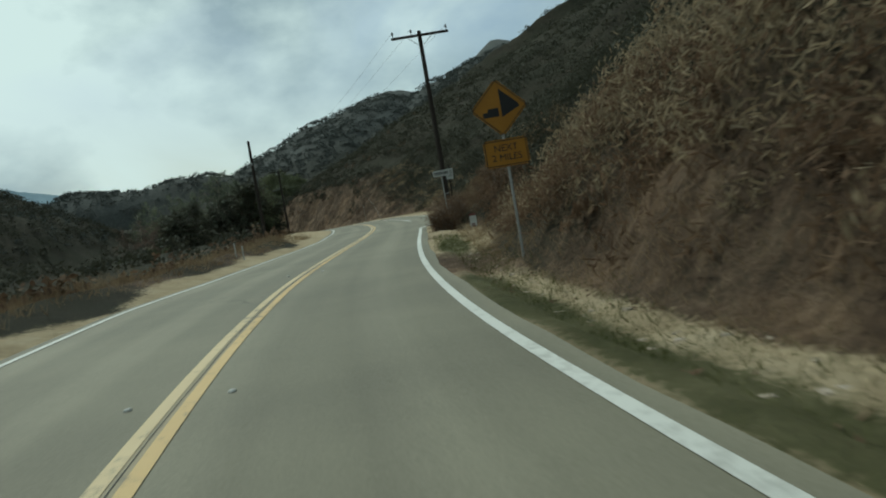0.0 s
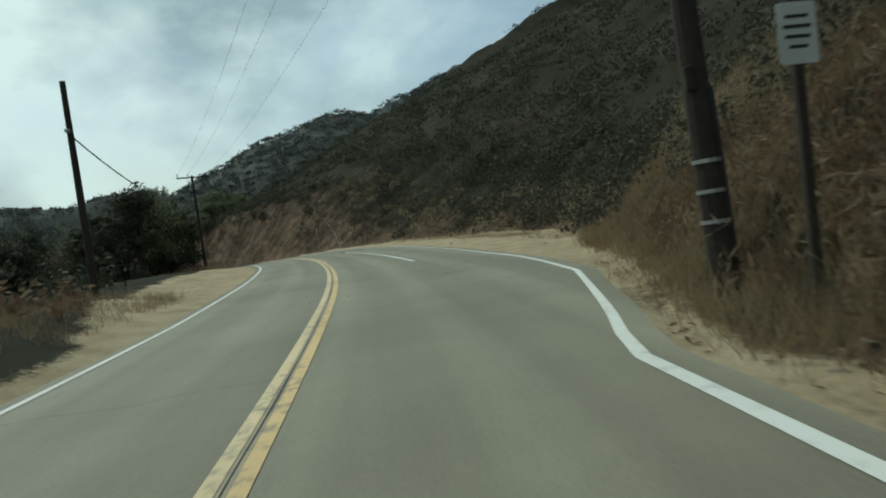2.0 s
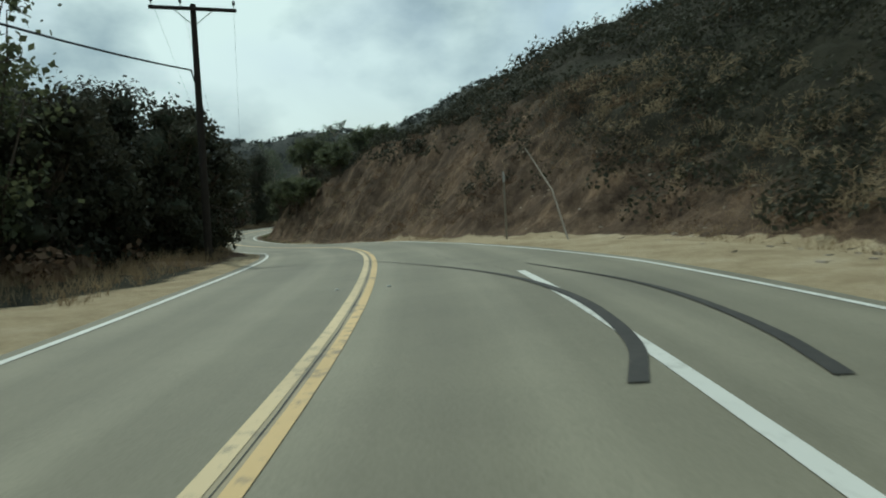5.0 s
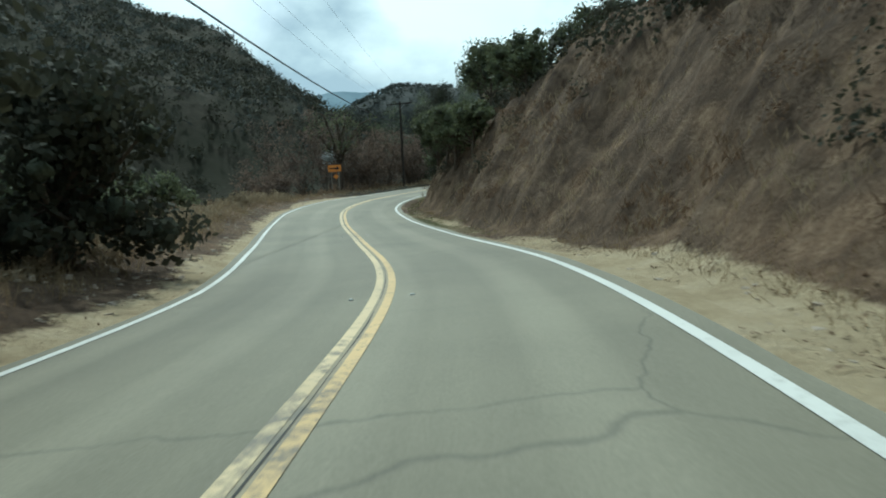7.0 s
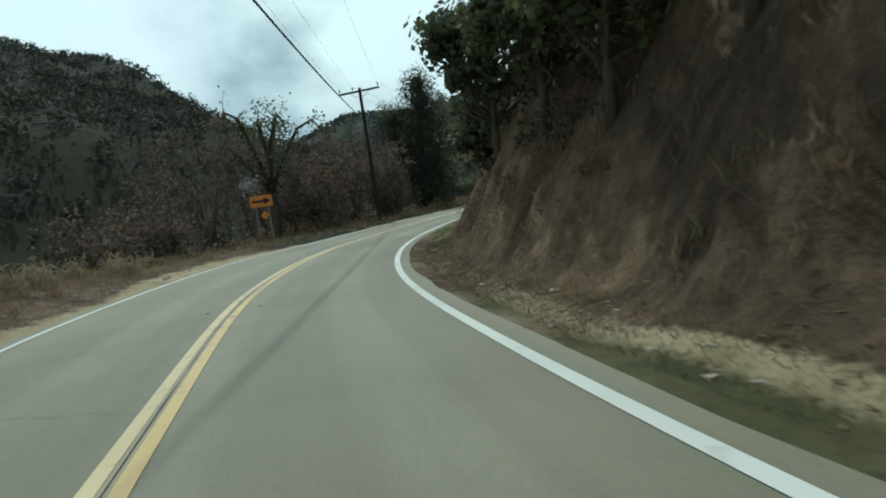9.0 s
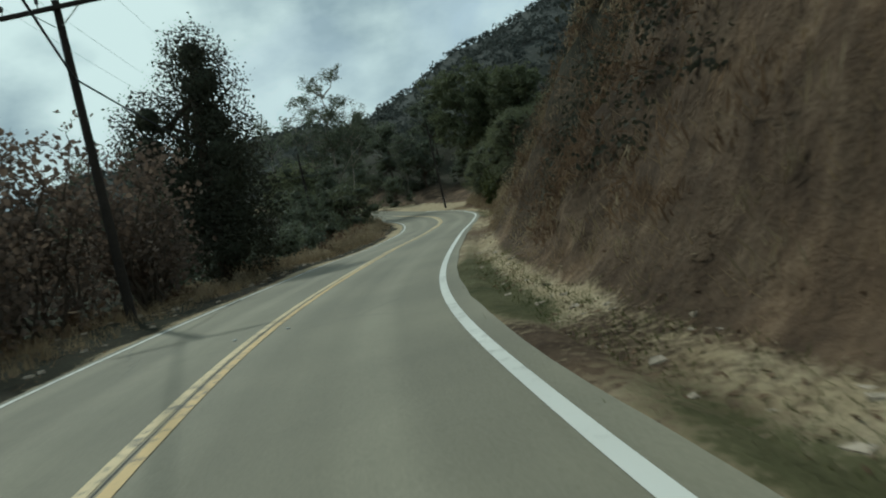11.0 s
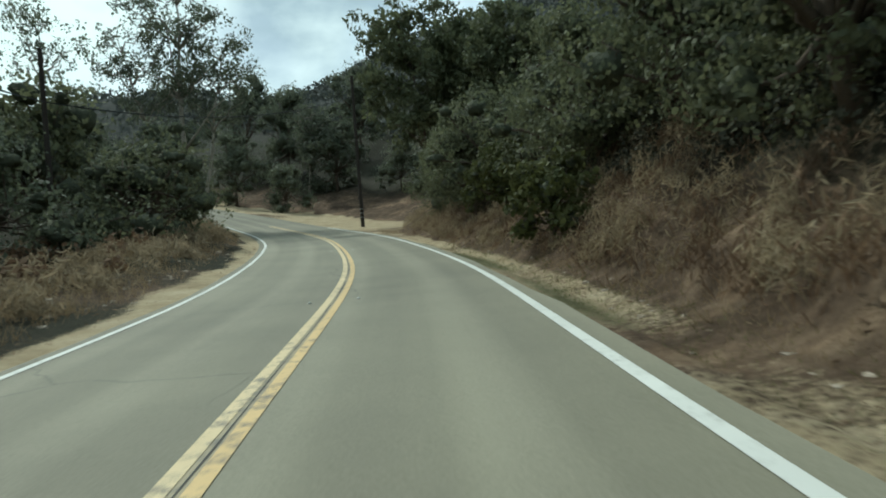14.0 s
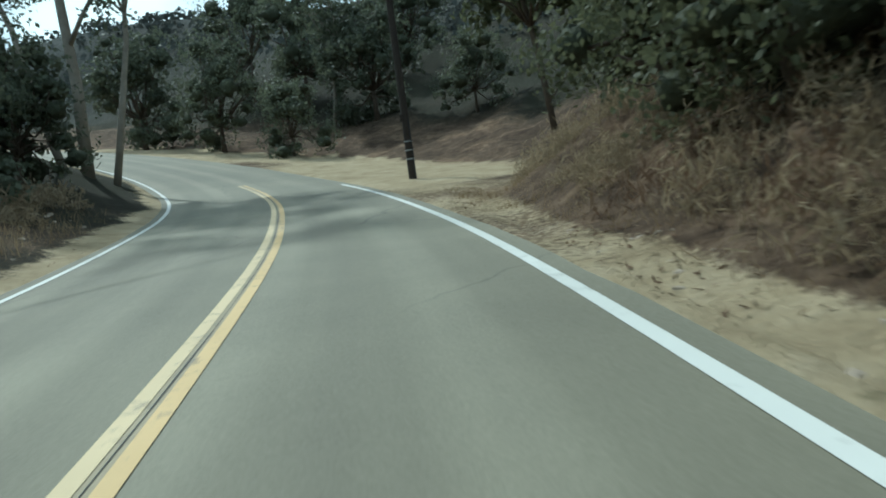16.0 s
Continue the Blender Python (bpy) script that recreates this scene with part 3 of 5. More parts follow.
tagged(strip("faded_paint", -0.15, 0.15, -64, 271, 0.003, M_FADED, 1, road), "faded older paint under the yellow lines")
for o, paint in ((-0.1, M_PALEYELLOW), (0.1, M_YELLOW)):
    line("yellow_line", o - 0.06, o + 0.06, -64, 271, paint, "worn yellow centre line")
crack = lambda y, h: 0.02 * fbm(y, y * 0, 1.7, 4, 61) + h * (0.007 + 0.01 * fbm(y, y * 0, 0.7, 3, 62))
tagged(strip("tar_seam", lambda y: crack(y, -1), lambda y: crack(y, 1), -64, 271, 0.006, M_SKID, 1, road), "thin dark seam between the yellow lines")
line("white_edge_line", lambda y: -edge_left(y) - 0.06, lambda y: -edge_left(y) + 0.06, -64, 330, M_WHITE, "white edge line")
half_line = lambda y: table(y, (-64, 0.066), (42, 0.066), (47, 0.052), (108, 0.052), (114, 0.066), (300, 0.066))
line("white_edge_line", lambda y: edge_right(y) - half_line(y), lambda y: edge_right(y) + half_line(y), -64, 267, M_WHITE, "white edge line, bent round the turnout")
lane_line = lambda y: table(y, (61, 2.9), (80, 2.85), (97, 2.75))
line("white_lane_line", lambda y: lane_line(y) - 0.075, lambda y: lane_line(y) + 0.075, 61, 97, M_WHITE, "white line beside the turnout")


def skid(rows, width):
    pts = catmull([(a, b, w) for a, b, w in rows], 10)
    verts, faces = [], []
    for yy, dd, w in pts:
        k = int(np.abs(RY - yy).argmin())
        f = (yy - RY[k]) / SLOPE[k]
        base = ROAD[k, :2] + TAN[k] * f
        p, q = base + NOR[k] * (dd - width * w / 2), base + NOR[k] * (dd + width * w / 2)
        z = np.interp(yy, RY, ROAD[:, 2]) + 0.012 + float(cross_fall(yy, dd))
        verts += [(*p, z), (*q, z)]
    for i in range(len(pts) - 1):
        faces.append((2 * i, 2 * i + 1, 2 * i + 3, 2 * i + 2))
    return tagged(mesh_object("skid_mark", verts, faces, M_SKID, road), "dark curved tyre skid mark")


skid([(88.4, 2.4, 1), (89.5, 2.68, 1), (91, 2.83, 1), (93, 2.83, 1), (96, 2.4, 0.75), (99, 1.3, 0.4), (103, -0.6, 0.2)], 0.15)
skid([(88.3, 3.75, 1), (89.6, 3.95, 1), (91, 4.05, 0.9), (92.8, 4.05, 0.8), (94.6, 3.85, 0.55), (98, 3.1, 0.25)], 0.15)

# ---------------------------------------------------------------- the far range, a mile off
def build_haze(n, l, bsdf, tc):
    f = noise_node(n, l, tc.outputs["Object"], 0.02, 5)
    # air haze painted into the hills' colour, with a glow to lift it
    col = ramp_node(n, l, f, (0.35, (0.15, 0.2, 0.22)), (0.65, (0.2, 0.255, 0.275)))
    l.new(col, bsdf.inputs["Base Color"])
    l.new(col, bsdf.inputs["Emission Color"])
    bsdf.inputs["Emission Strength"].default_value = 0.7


def far_range(points):
    """A range of hills: a crest, with its near slope falling to the valley."""
    crest = catmull(points, 12)
    crest[:, 2] += 5 * fbm(crest[:, 0], crest[:, 1], 60, 4, 71)
    out = crest[:, :2] - np.array([0.0, 60.0])
    out /= np.linalg.norm(out, axis=1)[:, None]
    verts, faces, rows = [], [], 6
    for p, o in zip(crest, out):
        for i in range(rows):
            f = i / (rows - 1)
            q = p[:2] - o * 260 * f
            verts.append((q[0], q[1], p[2] - (p[2] + 60) * f ** 0.9))
    for i in range(len(crest) - 1):
        for j in range(rows - 1):
            faces.append((i * rows + j, i * rows + j + 1, (i + 1) * rows + j + 1, (i + 1) * rows + j))
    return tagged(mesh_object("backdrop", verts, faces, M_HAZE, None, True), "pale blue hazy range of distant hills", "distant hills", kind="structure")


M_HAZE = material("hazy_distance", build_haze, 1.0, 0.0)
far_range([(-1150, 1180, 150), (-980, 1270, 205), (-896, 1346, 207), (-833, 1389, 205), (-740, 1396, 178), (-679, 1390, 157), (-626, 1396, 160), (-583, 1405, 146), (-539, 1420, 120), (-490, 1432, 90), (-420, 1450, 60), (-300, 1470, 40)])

# ---------------------------------------------------------------- poles, wires, signs
def ground_z(x, y):
    return float(ground_height(np.array([x]), np.array([y]))[0])


def utility_pole(x, y, top, arm, lean=(0, 0), label="dark creosoted wooden utility pole with a crossarm", bands=False, brace=True):
    """arm: height and heading in degrees of the crossarm, or None."""
    z = ground_z(x, y) - 0.3
    h = top - z
    pole = thing("utility_pole", pose(x, y, z, lean[0], lean[1], 0), label, "utility pole", "poles along the road")
    bm = bmesh.new()
    add_tube(bm, [(0, 0, 0), (0, 0, h * 0.5), (0, 0, h)], [0.145, 0.125, 0.1], 12)
    part("shaft", bm, M_POLE, pole)
    if arm:
        hz, heading = arm[0] - z, arm[1]
        m = pose(0, 0, hz, 0, 0, heading)
        bm = bmesh.new()
        add_box(bm, (2.9, 0.1, 0.12), (0, -0.17, 0), bevel=0.012)
        bmesh.ops.transform(bm, matrix=m, verts=bm.verts)
        beam = part("crossarm", bm, M_POLE, pole)
        for u in (-1.36, -0.42, 1.36):
            bm = bmesh.new()
            add_tube(bm, [(u, -0.17, 0.05), (u, -0.17, 0.16), (u, -0.17, 0.2), (u, -0.17, 0.24), (u, -0.17, 0.3), (u, -0.17, 0.33)], [0.014, 0.014, 0.06, 0.045, 0.06, 0.03], 8)
            bmesh.ops.transform(bm, matrix=m, verts=bm.verts)
            part("insulator", bm, M_GLASS, beam, "dark glazed insulator")
        for sgn in (-1, 1) if brace else ():
            bm = bmesh.new()
            add_tube(bm, [(sgn * 0.1, -0.13, -0.5), (sgn * 0.62, -0.13, -0.05)], [0.016, 0.016], 6)
            bmesh.ops.transform(bm, matrix=m, verts=bm.verts)
            part("brace", bm, M_STEEL, pole)
    if bands:
        for k in range(3):
            bm = bmesh.new()
            add_tube(bm, [(0, 0, bands + k * 0.315), (0, 0, bands + k * 0.315 + 0.04)], [0.15, 0.15], 12)
            part("band", bm, M_STEEL, pole, "pale metal band")
        bm = bmesh.new()
        add_tube(bm, [(0.125, -0.08, 0.2), (0.12, -0.08, bands + 1.4)], [0.025, 0.025], 6)
        part("conduit", bm, M_WIRE, pole)
        bm = bmesh.new()
        add_box(bm, (0.1, 0.09, 0.26), (-0.11, -0.13, bands + 1.5), bevel=0.015)
        part("junction_box", bm, M_POLE, pole, "small weathered metal box")
    return pole


utility_pole(7.85, 53.5, 10.5, (10.25, 4), (0, 0), bands=1.56 + 0.3 - ground_z(7.85, 53.5))
utility_pole(-6.7, 72.3, 9.5, None, label="bare dark wooden pole with one cable bracket")
utility_pole(-14.4, 113.4, 11.4, (11.2, 34))
utility_pole(-52.9, 181.8, 13.1, (12.85, 12))
utility_pole(-66.5, 236.5, 16.4, None, label="weathered wooden pole among the trees")
utility_pole(-56.1, 259.2, 19.5, None, label="tall dark wooden pole on the sandy verge", bands=1.0)


def wire(a, b, sag, r=0.012, label="thin dark overhead wire", group="overhead wires"):
    a, b = Vector(a), Vector(b)
    pts = [a.lerp(b, t) - Vector((0, 0, sag * 4 * t * (1 - t))) for t in np.linspace(0, 1, 17)]
    vs, fs = tube_data(pts, [r] * len(pts), 5)
    return tagged(mesh_object("overhead_wire", vs, fs, M_WIRE), label, "wire", group)


def arm_ends(x, y, z, heading):
    c, s = math.cos(radians(heading)), math.sin(radians(heading))
    return [(x + c * u + s * 0.17, y + s * u - c * 0.17, z + 0.33) for u in (-1.36, -0.42, 1.36)]


arms = [arm_ends(28.0, -20.0, 8.6, 0), arm_ends(7.8, 53.7, 10.25, 4), arm_ends(-14.4, 113.4, 11.2, 34), arm_ends(-52.9, 181.8, 12.85, 12), arm_ends(-66.5, 236.5, 16.1, 30)]
for p, q in list(zip(arms, arms[1:]))[1:]:
    for a, b in zip(p, q):
        wire(a, b, 0.9, 0.0045)
low = [(-6.8, 72.2, 7.7), (-14.5, 113.2, 9.1), (-52.8, 181.7, 10.9), (-66.5, 236.5, 14.0), (-56.1, 259.2, 18.0)]
for a, b in zip(low, low[1:]):
    wire(a, b, 1.1, 0.03, "thick dark communication cable")
bm = bmesh.new()
add_box(bm, (0.12, 0.3, 0.14), (0, 0, 0), bevel=0.02)
bracket = part("cable_bracket", bm, M_STEEL, None)
bracket.matrix_world = pose(-6.7, 72.13, 7.7)
tagged(bracket, "small grey bracket holding the cable", "bracket")

M_SIGN = plain("yellow_sign_sheet", (0.25, 0.11, 0.008), (0.34, 0.16, 0.015), 3.0, 0.45)
M_ORANGE = plain("orange_sign_sheet", (0.6, 0.19, 0.02), (0.75, 0.28, 0.04), 3.0, 0.45)
M_BLACK = plain("black_ink", (0.008, 0.008, 0.008), (0.02, 0.02, 0.02), 4.0, 0.55)
M_PALE = plain("pale_sign_sheet", (0.3, 0.3, 0.28), (0.46, 0.46, 0.42), 4.0, 0.5)
M_POST = plain("weathered_post", (0.16, 0.14, 0.11), (0.3, 0.26, 0.2), 9.0, 0.85, 0.006)
M_RED = plain("faded_red_paint", (0.09, 0.03, 0.025), (0.15, 0.05, 0.04), 7.0, 0.6)


def text_part(words, size, mat, parent, at):
    cu = bpy.data.curves.new("lettering", "FONT")
    cu.body, cu.size, cu.align_x, cu.align_y, cu.extrude = words, size, "CENTER", "CENTER", 0.0015
    tmp = bpy.data.objects.new("lettering", cu)
    me = bpy.data.meshes.new_from_object(tmp)
    bpy.data.objects.remove(tmp)
    me.materials.clear()
    me.materials.append(mat)
    ob = new("lettering", me)
    ob.parent, ob.matrix_local = parent, pose(*at, 90, 0, 0)
    return ob


def plate(bm, w, h, at, corner=0.05, thick=0.004, turn=0.0):
    """A sheet in the xz plane with clipped corners, facing -y."""
    c = corner
    ring = [(-w / 2 + c, -h / 2), (w / 2 - c, -h / 2), (w / 2, -h / 2 + c), (w / 2, h / 2 - c), (w / 2 - c, h / 2), (-w / 2 + c, h / 2), (-w / 2, h / 2 - c), (-w / 2, -h / 2 + c)]
    q = radians(turn)
    ring = [(u * math.cos(q) - v * math.sin(q), u * math.sin(q) + v * math.cos(q)) for u, v in ring]
    f = [bm.verts.new((at[0] + u, at[1] - thick, at[2] + v)) for u, v in ring]
    g = [bm.verts.new((at[0] + u, at[1], at[2] + v)) for u, v in ring]
    bm.faces.new(f)
    bm.faces.new(g[::-1])
    for k in range(8):
        bm.faces.new((f[k], g[k], g[(k + 1) % 8], f[(k + 1) % 8]))


def polygon(bm, ring, y):
    f = bm.faces.new([bm.verts.new((u, y, v)) for u, v in ring])
    r = bmesh.ops.extrude_face_region(bm, geom=[f])
    bmesh.ops.translate(bm, vec=(0, 0.002, 0), verts=[g for g in r["geom"] if isinstance(g, bmesh.types.BMVert)])


def frame_bars(parent, w, h, zc, turn):
    """The thin black border of a sign plate."""
    bm = bmesh.new()
    q = radians(turn)
    for u, v, a, b in ((0, h / 2, w, 0.014), (0, -h / 2, w, 0.014), (w / 2, 0, 0.014, h), (-w / 2, 0, 0.014, h)):
        ring = [(u + i * a / 2, v + j * b / 2) for i, j in ((-1, -1), (1, -1), (1, 1), (-1, 1))]
        polygon(bm, [(m * math.cos(q) - n * math.sin(q), zc + m * math.sin(q) + n * math.cos(q)) for m, n in ring], -0.008 - 0.0006 * (b > a))
    part("border", bm, M_BLACK, parent)


def grade_sign(x, y, zc, heading):
    z = ground_z(x, y)
    sign = thing("warning_sign", pose(x, y, z, 0, 0, heading), "yellow diamond truck-grade warning sign with a NEXT 2 MILES plaque", "road sign")
    c = zc - z
    bm = bmesh.new()
    add_box(bm, (0.045, 0.04, c + 1.1), (0, 0.035, (c + 1.1) / 2 - 0.2), bevel=0.006)
    part("post", bm, M_STEEL, sign)
    bm = bmesh.new()
    plate(bm, 0.78, 0.48, (0, 0, c))
    plaque = part("plaque", bm, M_SIGN, sign)
    text_part("NEXT\n2 MILES", 0.165, M_BLACK, plaque, (0, -0.007, 0.0 + c))
    bm = bmesh.new()
    o = c + 0.79
    plate(bm, 0.72, 0.72, (0, 0, o), 0.06, 0.004, 45)
    diamond = part("diamond_plate", bm, M_SIGN, sign)
    frame_bars(diamond, 0.67, 0.67, o, 45)
    frame_bars(plaque, 0.73, 0.43, c, 0)
    bm = bmesh.new()
    polygon(bm, [(0.03, o - 0.17), (0.36, o - 0.02), (0.34, o + 0.04), (0.03, o + 0.33)], -0.009)
    part("slope_symbol", bm, M_BLACK, diamond)
    bm = bmesh.new()
    polygon(bm, [(-0.3, o - 0.15), (-0.02, o - 0.15), (-0.02, o + 0.0), (-0.2, o + 0.0), (-0.22, o - 0.06), (-0.3, o - 0.06)], -0.009)
    part("truck_symbol", bm, M_BLACK, diamond)


grade_sign(9.2, 29.4, 1.8, 4)


def street_sign(x, y, zc, heading):
    z = ground_z(x, y)
    sign = thing("street_sign", pose(x, y, z, 0, 0, heading), "pale road name sign on a thin steel post", "road sign")
    bm = bmesh.new()
    add_tube(bm, [(0, 0.03, -0.2), (0, 0.03, zc - z + 0.12)], [0.028, 0.028], 8)
    part("post", bm, M_STEEL, sign)
    bm = bmesh.new()
    plate(bm, 0.72, 0.26, (0, 0, zc - z), 0.03)
    panel = part("panel", bm, M_PALE, sign)
    for k in range(9):
        bm = bmesh.new()
        add_box(bm, (0.042, 0.003, 0.12), (-0.27 + k * 0.068, -0.007, zc - z))
        part("letter_bar", bm, M_BLACK, panel)


street_sign(7.8, 48.1, 2.9, 3)


def board_on_post(x, y, top, heading):
    z = ground_z(x, y)
    h = top - z
    ob = thing("notice_board", pose(x, y, z, 0, 3, heading), "small white notice sheet on a dark wooden post", "notice")
    bm = bmesh.new()
    add_box(bm, (0.085, 0.085, h + 0.3), (0, 0.05, h / 2 - 0.15), bevel=0.01)
    part("post", bm, M_POLE, ob)
    bm = bmesh.new()
    plate(bm, 0.34, 0.52, (0, 0, h - 0.42), 0.02)
    sheet = part("sheet", bm, M_PALE, ob)
    for k, w in enumerate((0.2, 0.24, 0.22, 0.16)):
        bm = bmesh.new()
        add_box(bm, (w, 0.003, 0.03), (0, -0.006, h - 0.28 - k * 0.085))
        part("text_bar", bm, M_BLACK, sheet)


board_on_post(8.03, 52.05, 3.5, 0)


def marker_post(x, y, h, label, cap=None, r=0.05, mat=None, lean=0):
    z = ground_z(x, y)
    ob = thing("marker_post", pose(x, y, z, lean, 0, 0), label, "marker post")
    bm = bmesh.new()
    add_tube(bm, [(0, 0, -0.2), (0, 0, h * 0.85)], [r, r], 10)
    part("post", bm, mat or M_PALE, ob)
    bm = bmesh.new()
    add_tube(bm, [(0, 0, h * 0.85), (0, 0, h * 0.95), (0, 0, h)], [r * 1.15, r * 1.15, r * 0.5], 10)
    part("cap", bm, cap or M_PALE, ob)




def cable_marker(x, y, top, heading):
    z = ground_z(x, y)
    ob = thing("cable_marker", pose(x, y, z, 0, 2, heading), "white buried-cable marker paddle with a red top", "marker post")
    h = top - z
    bm = bmesh.new()
    add_box(bm, (0.06, 0.04, h), (0, 0.03, h / 2 - 0.15), bevel=0.006)
    part("post", bm, M_POST, ob)
    bm = bmesh.new()
    plate(bm, 0.27, 0.6, (0, 0, h - 0.36), 0.03, 0.006)
    sheet = part("sheet", bm, M_PALE, ob)
    bm = bmesh.new()
    plate(bm, 0.28, 0.09, (0, 0.006, h - 0.05), 0.03, 0.018)
    part("cap", bm, M_RED, ob, "faded red cap")
    for k, w in enumerate((0.12, 0.16, 0.1)):
        bm = bmesh.new()
        add_box(bm, (w, 0.003, 0.045), (0, -0.008, h - 0.42 - k * 0.07))
        part("text_bar", bm, M_RED, sheet)


cable_marker(8.75, 45.0, 0.95, -12)
marker_post(-0.85, 46.5, 0.62, "short pale roadside marker post", None, 0.028)
marker_post(-1.25, 46.8, 0.62, "short pale roadside marker post", None, 0.028)
marker_post(-4.3, 116.5, 2.5, "thin weathered post with a pale metal cap", None, 0.035, M_POST)
zz = ground_z(-2.2, 113.4)
vs, fs = tube_data([(-1.7, 112.0, zz - 0.3), (-2.4, 114.4, 4.2), (-3.7, 118.3, 6.0)], [0.03, 0.026, 0.018], 8)
tagged(mesh_object("leaning_stick", vs, fs, M_POST), "pale dead branch leaning on the bank", "branch")


def arrow_sign(x, y, zc, heading):
    z = ground_z(x, y)
    sign = thing("arrow_sign", pose(x, y, z, 0, 0, heading), "faded orange curve sign with a black arrow", "road sign")
    c = zc - z
    for u in (-0.35, 0.35):
        bm = bmesh.new()
        add_box(bm, (0.09, 0.09, c + 0.5), (u, 0.05, (c + 0.5) / 2 - 0.2), bevel=0.01)
        part("post", bm, M_POST, sign)
    bm = bmesh.new()
    plate(bm, 1.25, 0.62, (0, 0, c), 0.05)
    panel = part("panel", bm, M_ORANGE, sign)
    bm = bmesh.new()
    polygon(bm, [(-0.5, c - 0.06), (0.16, c - 0.06), (0.16, c - 0.2), (0.52, c), (0.16, c + 0.2), (0.16, c + 0.06), (-0.5, c + 0.06)], -0.009)
    part("arrow", bm, M_BLACK, panel)
    bm = bmesh.new()
    plate(bm, 0.36, 0.36, (0.1, 0, c - 0.78), 0.02, 0.004, 45)
    part("reflector_plate", bm, M_ORANGE, sign)


arrow_sign(-54.0, 171.9, 6.2, 28)

# raised markers beside the yellow line
bm = bmesh.new()
add_tube(bm, [(0, 0, 0.0), (0, 0, 0.012), (0, 0, 0.022)], [0.038, 0.034, 0.018], 10)
marker = part("road_marker", bm, M_PALE, road)
k0 = 8.0
first = True
while k0 < 250:
    for o in (-0.42, 0.42):
        k = int(np.abs(RY - k0).argmin())
        p = ROAD[k, :2] + NOR[k] * o
        m = pose(p[0], p[1], ROAD[k, 2] + 0.002 + float(cross_fall(RY[k], o)))
        if first:
            marker.matrix_world, first = m, False
        else:
            dup = new("road_marker", marker.data)
            dup.parent, dup.matrix_world = road, m
    k0 += 14.6

# ---------------------------------------------------------------- plants
RNG = np.random.default_rng(7)


def build_leaf(c1, c2, c3, leaf_pass=0.25):
    def build(n, l, bsdf, tc):
        geo = n.new("ShaderNodeNewGeometry")
        info = n.new("ShaderNodeObjectInfo")
        col = ramp_node(n, l, geo.outputs["Random Per Island"], (0.0, c1), (0.55, c2), (1.0, c3))
        big = noise_node(n, l, tc.outputs["Object"], 0.45, 3)
        col = mix_node(n, l, 0.5, col, ramp_node(n, l, big, (0.35, c1), (0.65, c3)))
        col = mix_node(n, l, 0.35, col, ramp_node(n, l, info.outputs["Random"], (0.0, (0.7, 0.7, 0.7)), (1.0, (1.2, 1.2, 1.1))), "MULTIPLY")
        l.new(col, bsdf.inputs["Base Color"])
        tr = n.new("ShaderNodeBsdfTranslucent")
        l.new(col, tr.inputs["Color"])
        mx = n.new("ShaderNodeMixShader")
        mx.inputs["Fac"].default_value = leaf_pass
        l.new(bsdf.outputs["BSDF"], mx.inputs[1])
        l.new(tr.outputs["BSDF"], mx.inputs[2])
        out = n["Material Output"]
        l.new(mx.outputs["Shader"], out.inputs["Surface"])
    return build


M_OAK = material("oak_leaves", build_leaf((0.075, 0.085, 0.048), (0.115, 0.128, 0.068), (0.16, 0.172, 0.09), 0.4), 0.7, 0.25)
M_EUCA = material("eucalyptus_leaves", build_leaf((0.075, 0.088, 0.058), (0.115, 0.13, 0.085), (0.165, 0.178, 0.115), 0.45), 0.6, 0.3)
M_CHAP = material("chaparral_leaves", build_leaf((0.042, 0.043, 0.029), (0.055, 0.055, 0.037), (0.072, 0.07, 0.047), 0.25), 0.8, 0.15)
# chaparral leaves tinted pale blue-grey, distance haze put into the colour
M_FAR_HAZE = material("hazed_chaparral", build_leaf((0.056, 0.063, 0.057), (0.074, 0.081, 0.073), (0.096, 0.101, 0.09), 0.25), 0.85, 0.1)
M_LIVE = material("live_oak_leaves", build_leaf((0.09, 0.098, 0.056), (0.135, 0.145, 0.08), (0.185, 0.192, 0.105), 0.42), 0.7, 0.25)
M_GREEN = material("bright_oak_leaves", build_leaf((0.05, 0.06, 0.018), (0.085, 0.095, 0.03), (0.13, 0.13, 0.05), 0.35), 0.7, 0.25)
M_DRY = material("dry_grass", build_leaf((0.15, 0.1, 0.055), (0.26, 0.188, 0.108), (0.4, 0.31, 0.19), 0.35), 0.85, 0.15)
M_BROWN = material("dry_brush", build_leaf((0.08, 0.05, 0.032), (0.15, 0.098, 0.062), (0.25, 0.172, 0.112), 0.3), 0.9, 0.1)
M_TAN = material("tan_dry_brush", build_leaf((0.15, 0.115, 0.072), (0.27, 0.21, 0.135), (0.42, 0.34, 0.225), 0.4), 0.9, 0.1)
M_FRESH = material("green_grass", build_leaf((0.05, 0.06, 0.016), (0.095, 0.105, 0.033), (0.17, 0.165, 0.065), 0.3), 0.8, 0.2)
M_RUSSET = material("russet_leaves", build_leaf((0.1, 0.072, 0.054), (0.16, 0.116, 0.09), (0.22, 0.165, 0.13), 0.45), 0.8, 0.15)
# dark leaf colour with the crown's inner shade painted in, for the solid cores
M_CROWN_SHADE = plain("crown_shade", (0.045, 0.05, 0.032), (0.1, 0.108, 0.066), 5.0, 0.95, 0.3)
M_BARK = plain("bark", (0.05, 0.038, 0.027), (0.13, 0.1, 0.072), 7.0, 0.95, 0.03)
M_PALEBARK = plain("pale_smooth_bark", (0.2, 0.17, 0.13), (0.36, 0.32, 0.26), 3.0, 0.85, 0.01)


